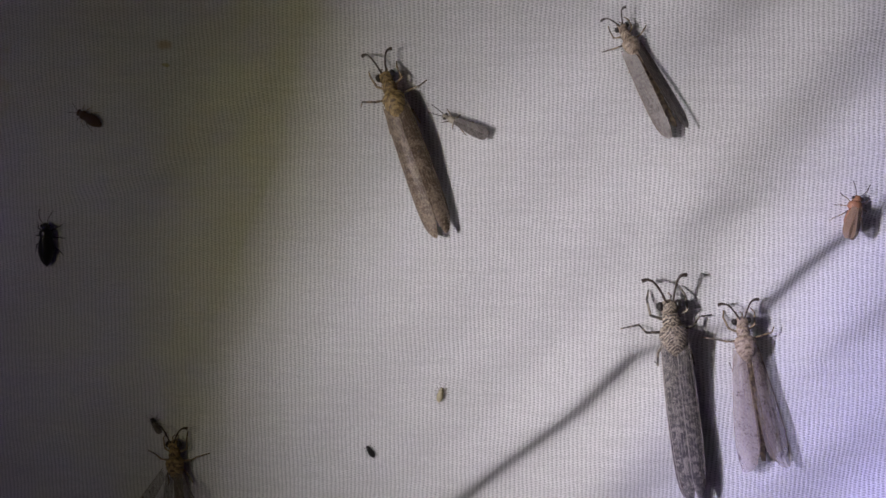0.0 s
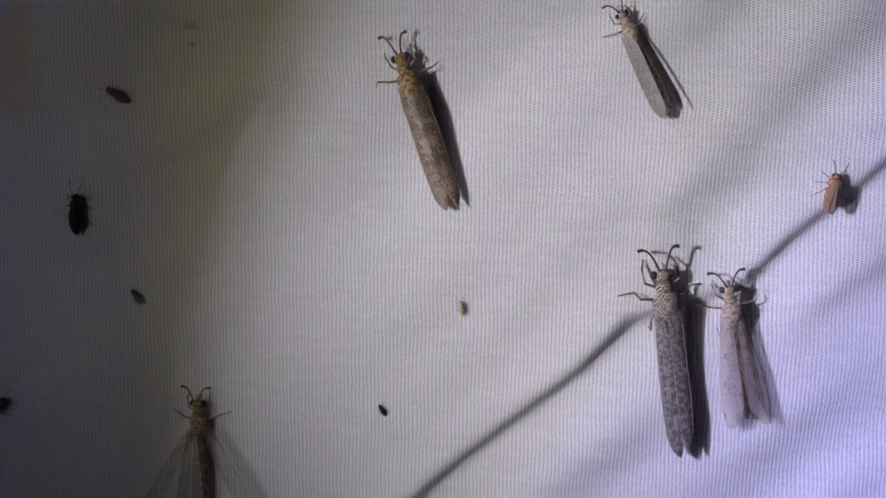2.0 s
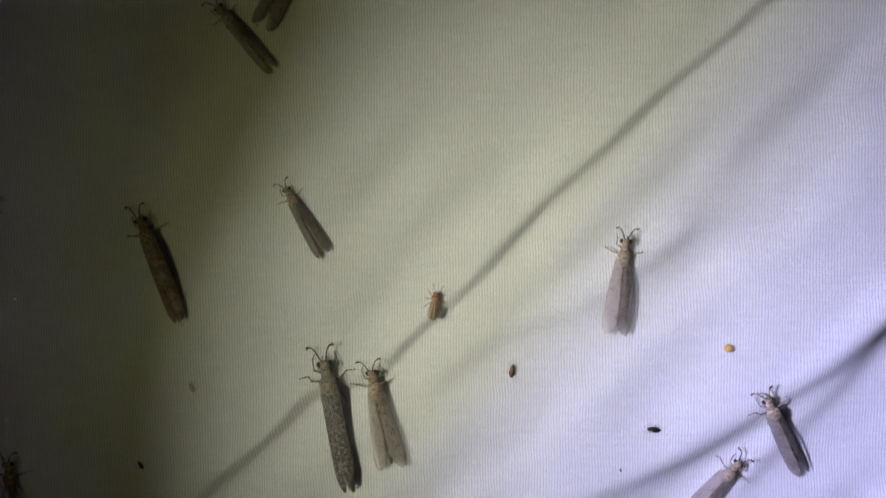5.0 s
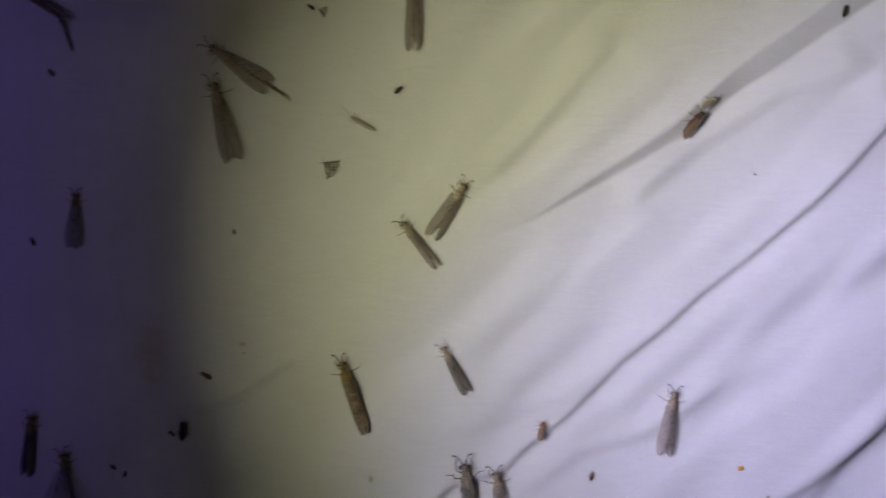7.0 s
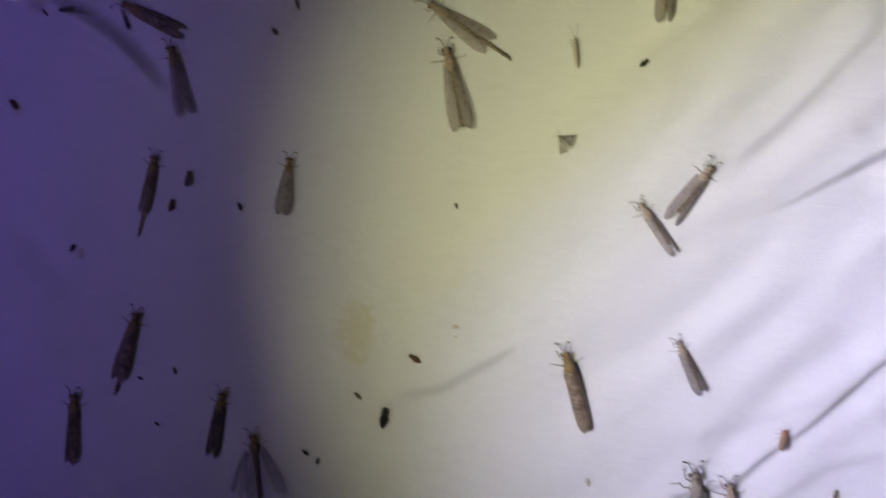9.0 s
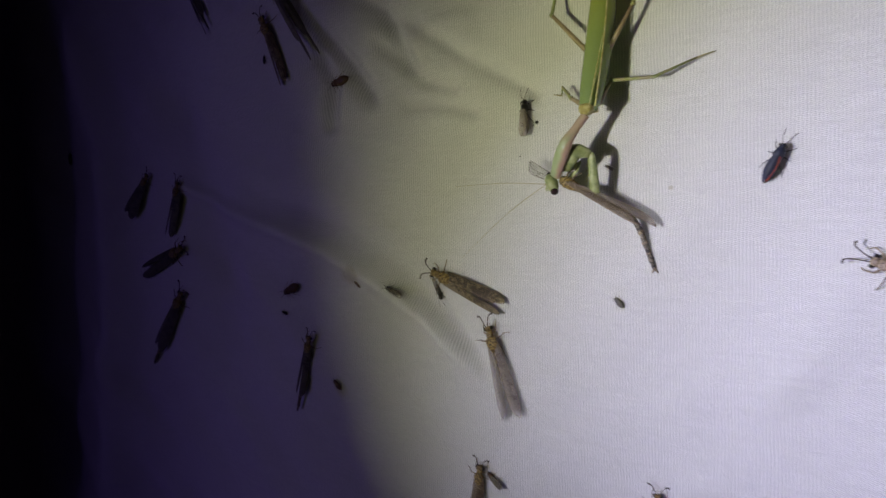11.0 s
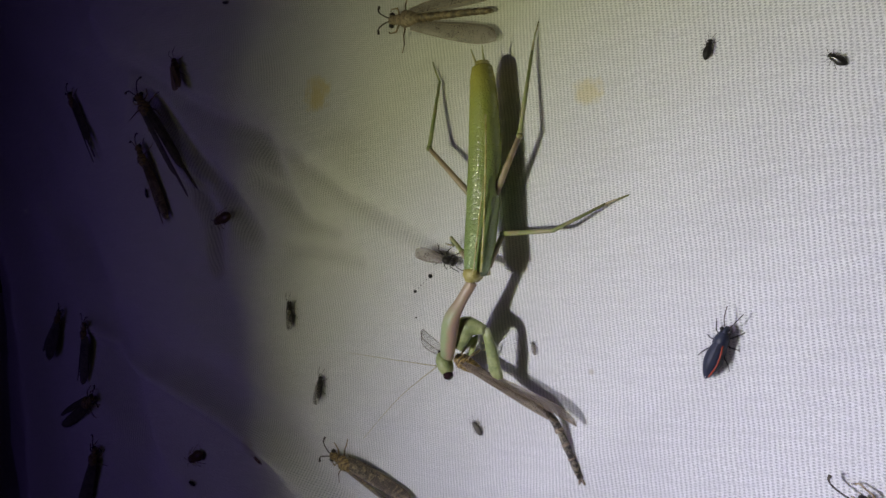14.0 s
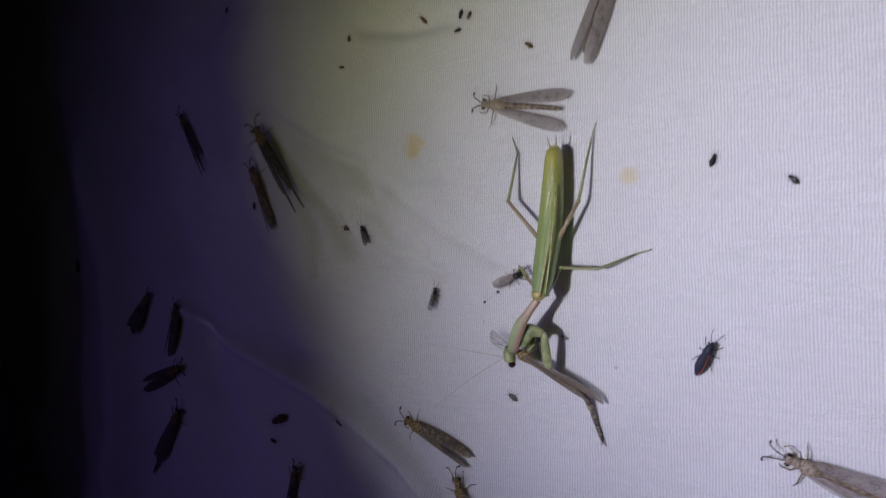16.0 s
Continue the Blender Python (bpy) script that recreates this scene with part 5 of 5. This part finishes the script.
# ---- the torch carried beside the camera ----
def build_torch():
    ob = new("torch")
    tagged(ob, "black hand torch with a bright white lens", "torch")
    r = 0.008
    n = 28
    ring = lambda rad, z: [(rad * math.cos(2 * math.pi * k / n), rad * math.sin(2 * math.pi * k / n), z) for k in range(n)]
    bm = bmesh.new()
    loops = [[bm.verts.new(p) for p in ring(rad, z)] for rad, z in ((r, 0.0), (r, -1.62 * r), (r + 0.0025, -1.62 * r), (r + 0.003, 0.005), (r, 0.02), (r, 0.09))]
    for a, b in zip(loops, loops[1:]):
        for k in range(n):
            bm.faces.new((a[k], a[(k + 1) % n], b[(k + 1) % n], b[k]))
    bm.faces.new(loops[-1])
    bm.faces.new([bm.verts.new(p) for p in ring(r, 0.002)])
    part("housing", bm, "metal", ob, "", False)
    # the lens glows in three bands: cool, white and warm
    for name, low, high, material, label in (("cool_lens", -0.97, -0.45, "cool", "glowing cool white part of the lens"), ("white_lens", -0.44, 0.04, "white", "glowing white part of the lens"), ("yellow_lens", 0.05, 0.44, "yellow", "glowing yellow part of the lens"), ("warm_lens", 0.45, 0.97, "warm", "glowing dim yellow part of the lens")):
        bm = bmesh.new()
        cuts = [low + (high - low) * k / 8 for k in range(9)]
        rows = [[bm.verts.new((r * x, side * r * math.sqrt(max(0.0, 0.975 - x * x)), -0.0002)) for side in (-1, 1)] for x in cuts]
        for p, q in zip(rows, rows[1:]):
            bm.faces.new((p[0], p[1], q[1], q[0]))
        part(name, bm, material, ob, label, False)
    # extra glowing ring, added to spread dim yellow light outside the beam
    bm = bmesh.new()
    a, b = ([bm.verts.new(p) for p in ring(rad, -1.62 * r - 0.0003)] for rad in (r + 0.0001, r + 0.0024))
    for k in range(n):
        bm.faces.new((a[k], a[(k + 1) % n], b[(k + 1) % n], b[k]))
    part("glow_ring", bm, "spill", ob, "faint yellow glowing ring added for spill light", False)
    return ob


torch = build_torch()


# seconds, place from the camera, turn to the right of straight at the sheet, tilt, roll
TORCH = [
    (0.0, (-0.124, -0.005, -0.001), 70, -8.7, -14),
    (1.5, (-0.132, -0.002, 0.004), 71, -7.5, -16),
    (2.5, (-0.141, 0.004, 0.009), 72.5, -5.8, -18),
    (3.0, (-0.139, 0.004, 0.005), 69.3, -6.2, -19),
    (4.0, (-0.134, 0.003, -0.004), 62.5, -7, -22),
    (4.7, (-0.134, 0.002, -0.008), 59.5, -6.5, -26),
    (6.8, (-0.158, -0.018, -0.010), 52.5, 3.5, -42),
    (7.5, (-0.156, -0.022, -0.010), 55, 4.5, -45),
    (8.5, (-0.150, -0.026, -0.009), 58, 4, -47),
    (9.0, (-0.154, -0.028, -0.006), 57, 7.5, -47),
    (9.5, (-0.160, -0.030, -0.003), 52.5, 12, -47),
    (10.0, (-0.166, -0.029, 0.001), 45.5, 8.5, -47),
    (10.2, (-0.166, -0.034, -0.002), 44, 8.5, -48),
    (12.5, (-0.154, -0.100, -0.025), 39, 7, -80),
    (13.0, (-0.161, -0.105, -0.027), 45.7, 4, -80),
    (13.5, (-0.160, -0.106, -0.025), 45, 3, -80),
    (14.5, (-0.156, -0.110, -0.020), 43, 2.5, -80),
    (16.0, (-0.137, -0.102, -0.022), 31.5, 17, -75),
]


def torch_pose(row):
    """Where the torch is at a row of the path, carried in the other fist."""
    after = next(k for k in TORCH if k[0] >= row[0])
    before = [k for k in TORCH if k[0] <= row[0]][-1]
    w = 0.0 if after[0] == before[0] else (row[0] - before[0]) / (after[0] - before[0])
    place = Vector(row[1]) + Vector(before[1]).lerp(Vector(after[1]), w)
    turn, tilt, roll = (before[k] + w * (after[k] - before[k]) for k in (2, 3, 4))
    return pose(*place, 90, 0, -turn) @ pose(0, 0, 0, tilt, 0, 0) @ pose(0, 0, 0, 0, 0, roll)


# ---- what moves ----
def crawl(ob, rows):
    walk(ob, [(t, on_sheet(x, z, angle, lift)) for t, x, z, angle, lift in rows])


def flutter(ob, spans, swing):
    """Beats the wings of an antlion about its body in the given spans of time."""
    for k, w in enumerate(o for o in ob.children if "wing" in o.name):
        side = -1 if k < 2 else 1
        rows = [(0.0, pose(0, 0, 0))]
        for start, end in spans:
            t, up = start, False
            while t < end:
                rows.append((t, pose(0, 0, 0, 0, -side * (swing if up else 0), -side * (swing * 0.35 if up else 0))))
                t, up = t + 0.0667, not up
            rows.append((end, pose(0, 0, 0)))
        rows.append((16.0, pose(0, 0, 0)))
        walk(w, rows)


def motions():
    walk(torch, [(row[0], torch_pose(row)) for row in PATH])
    crawl(slim, [(0, 0.0416, 0.2314, 61, 0), (7, 0.0416, 0.2314, 61, 0), (8, 0.0365, 0.2400, 37, 0), (9, 0.0339, 0.2504, 10, 0), (9.5, 0.0337, 0.2542, 2, 0), (10, 0.0335, 0.2583, -4, 0), (16, 0.0335, 0.2600, -4, 0)])
    crawl(small_fly, [(0, -0.0078, 0.0645, 30, 0), (0.6, -0.0107, 0.0707, 25, 0), (1, -0.0145, 0.0760, 35, 0), (1.5, -0.0153, 0.0794, 45, 0), (2, -0.0168, 0.0833, 35, 0), (2.6, -0.0200, 0.0870, 5, 0), (3.5, -0.0189, 0.0950, 5, 0), (4.7, -0.0220, 0.0990, 30, 0), (7, -0.0340, 0.0985, 60, 0), (8.2, -0.0370, 0.0996, 65, 0), (9, -0.0402, 0.1076, 48, 0), (9.5, -0.0411, 0.1124, 35, 0), (16, -0.0411, 0.1130, 35, 0)])
    crawl(hopper, [(0, 0.0502, 0.0728, -12, 0), (0.5, 0.0512, 0.0765, -8, 0), (1, 0.0518, 0.0812, 0, 0), (1.5, 0.0521, 0.0826, 7, 0), (3.5, 0.0522, 0.0839, 10, 0), (16, 0.0518, 0.0833, 16, 0)])
    crawl(wasp, [(0, -0.1170, 0.3065, 53, 0), (10, -0.1151, 0.3049, 53, 0), (10.2, -0.1145, 0.3049, 55, 0), (11, -0.1120, 0.3049, 0, 0), (11.7, -0.1090, 0.3045, -60, 0), (12.3, -0.1065, 0.3038, -106, 0), (13.5, -0.1020, 0.3025, -110, 0), (14.5, -0.0977, 0.2996, -106, 0), (15, -0.0971, 0.3001, -102, 0), (16, -0.0984, 0.3041, -71, 0)])
    crawl(ant_a, [(0, -0.1685, 0.2489, 96, 0), (10.2, -0.1685, 0.2489, 96, 0), (11.2, -0.1600, 0.2480, 60, 0), (12.3, -0.1541, 0.2470, 25, 0), (12.5, -0.1550, 0.2500, 20, 0), (13.2, -0.1580, 0.2707, -25, 0), (13.5, -0.1523, 0.2830, -22, 0), (14, -0.1570, 0.2940, 0, 0), (14.5, -0.1560, 0.3068, 17, 0), (15, -0.1599, 0.3060, 63, 0), (15.5, -0.1625, 0.3130, 40, 0), (16, -0.1636, 0.3210, 21, 0)])
    crawl(ant_b, [(0, -0.1435, 0.2448, -165, 0), (12.5, -0.1435, 0.2448, -165, 0), (12.9, -0.1480, 0.2480, -100, 0), (13.2, -0.1530, 0.2560, -30, 0), (14, -0.1478, 0.2738, -18, 0), (14.5, -0.1397, 0.2842, -28, 0), (15, -0.1347, 0.2883, -38, 0), (15.5, -0.1345, 0.2910, -28, 0), (16, -0.1320, 0.2991, -17, 0)])
    crawl(visitor, [(0, -0.1120, 0.1897, -9, 0), (9, -0.1132, 0.1897, -9, 0), (9.5, -0.1170, 0.1905, 5, 0), (10, -0.1251, 0.1922, 52, 0), (16, -0.1260, 0.1930, 55, 0)])
    crawl(early, [(0, 0.0500, 0.1238, 63.5, 0), (0.034, 0.0500, 0.1238, 63.5, 0), (0.1, 0.0312, 0.1290, 40, 0.02), (0.2, -0.04, 0.18, 20, 0.04), (0.5, -0.20, 0.36, 10, 0.04), (1.2, -0.30, 0.52, 5, 0.0), (16, -0.30, 0.52, 5, 0.0)])
    crawl(moth, [(0, -0.1912, 0.3675, 8, 0), (15.12, -0.1912, 0.3675, 8, 0), (15.2, -0.1900, 0.3640, 40, 0.008), (15.3, -0.1840, 0.3383, 80, 0.03), (15.4, -0.3300, 0.3500, 100, 0.04), (15.6, -0.60, 0.40, 95, 0.02), (15.8, -0.75, 0.42, 90, 0), (16, -0.75, 0.42, 90, 0)])
    walk(strider, [(t, seated(x, z, angle, 0.03)) for t, x, z, angle in ((0, -0.0153, 0.2575, 58), (7.5, -0.0155, 0.2577, 58), (8, -0.0180, 0.2595, 58), (9, -0.0222, 0.2600, 59), (9.5, -0.0238, 0.2598, 60), (10, -0.0247, 0.2597, 61), (12.2, -0.0268, 0.2600, 72), (16, -0.0268, 0.2600, 72))])
    crawl(wanderer, [(0, -0.0838, 0.2480, 42, 0), (10.2, -0.0838, 0.2480, 42, 0), (12.5, -0.0917, 0.2521, 40, 0), (13.5, -0.0988, 0.2586, 32, 0), (14, -0.1000, 0.2655, 32, 0), (14.5, -0.1015, 0.2700, 30, 0), (15, -0.1018, 0.2689, 34, 0), (16, -0.1053, 0.2664, 60, 0)])
    crawl(gnat, [(0, -0.0879, 0.2843, 60, 0), (13.5, -0.0879, 0.2843, 60, 0), (14, -0.0830, 0.2832, 10, 0), (14.5, -0.0787, 0.2816, -40, 0), (14.8, -0.0825, 0.2835, 20, 0), (15, -0.0856, 0.2848, 60, 0), (16, -0.0870, 0.2855, 70, 0)])
    crawl(roamer, [(0, -0.1868, 0.3184, 101, 0), (14.5, -0.1868, 0.3184, 101, 0), (15.2, -0.1815, 0.3196, 90, 0), (16, -0.1753, 0.3205, 100, 0)])
    flutter(flutterer, [(1.8, 2.6), (3.3, 4.4)], 9)
    flutter(flapper, [(7.2, 9.6)], 34)


motions()
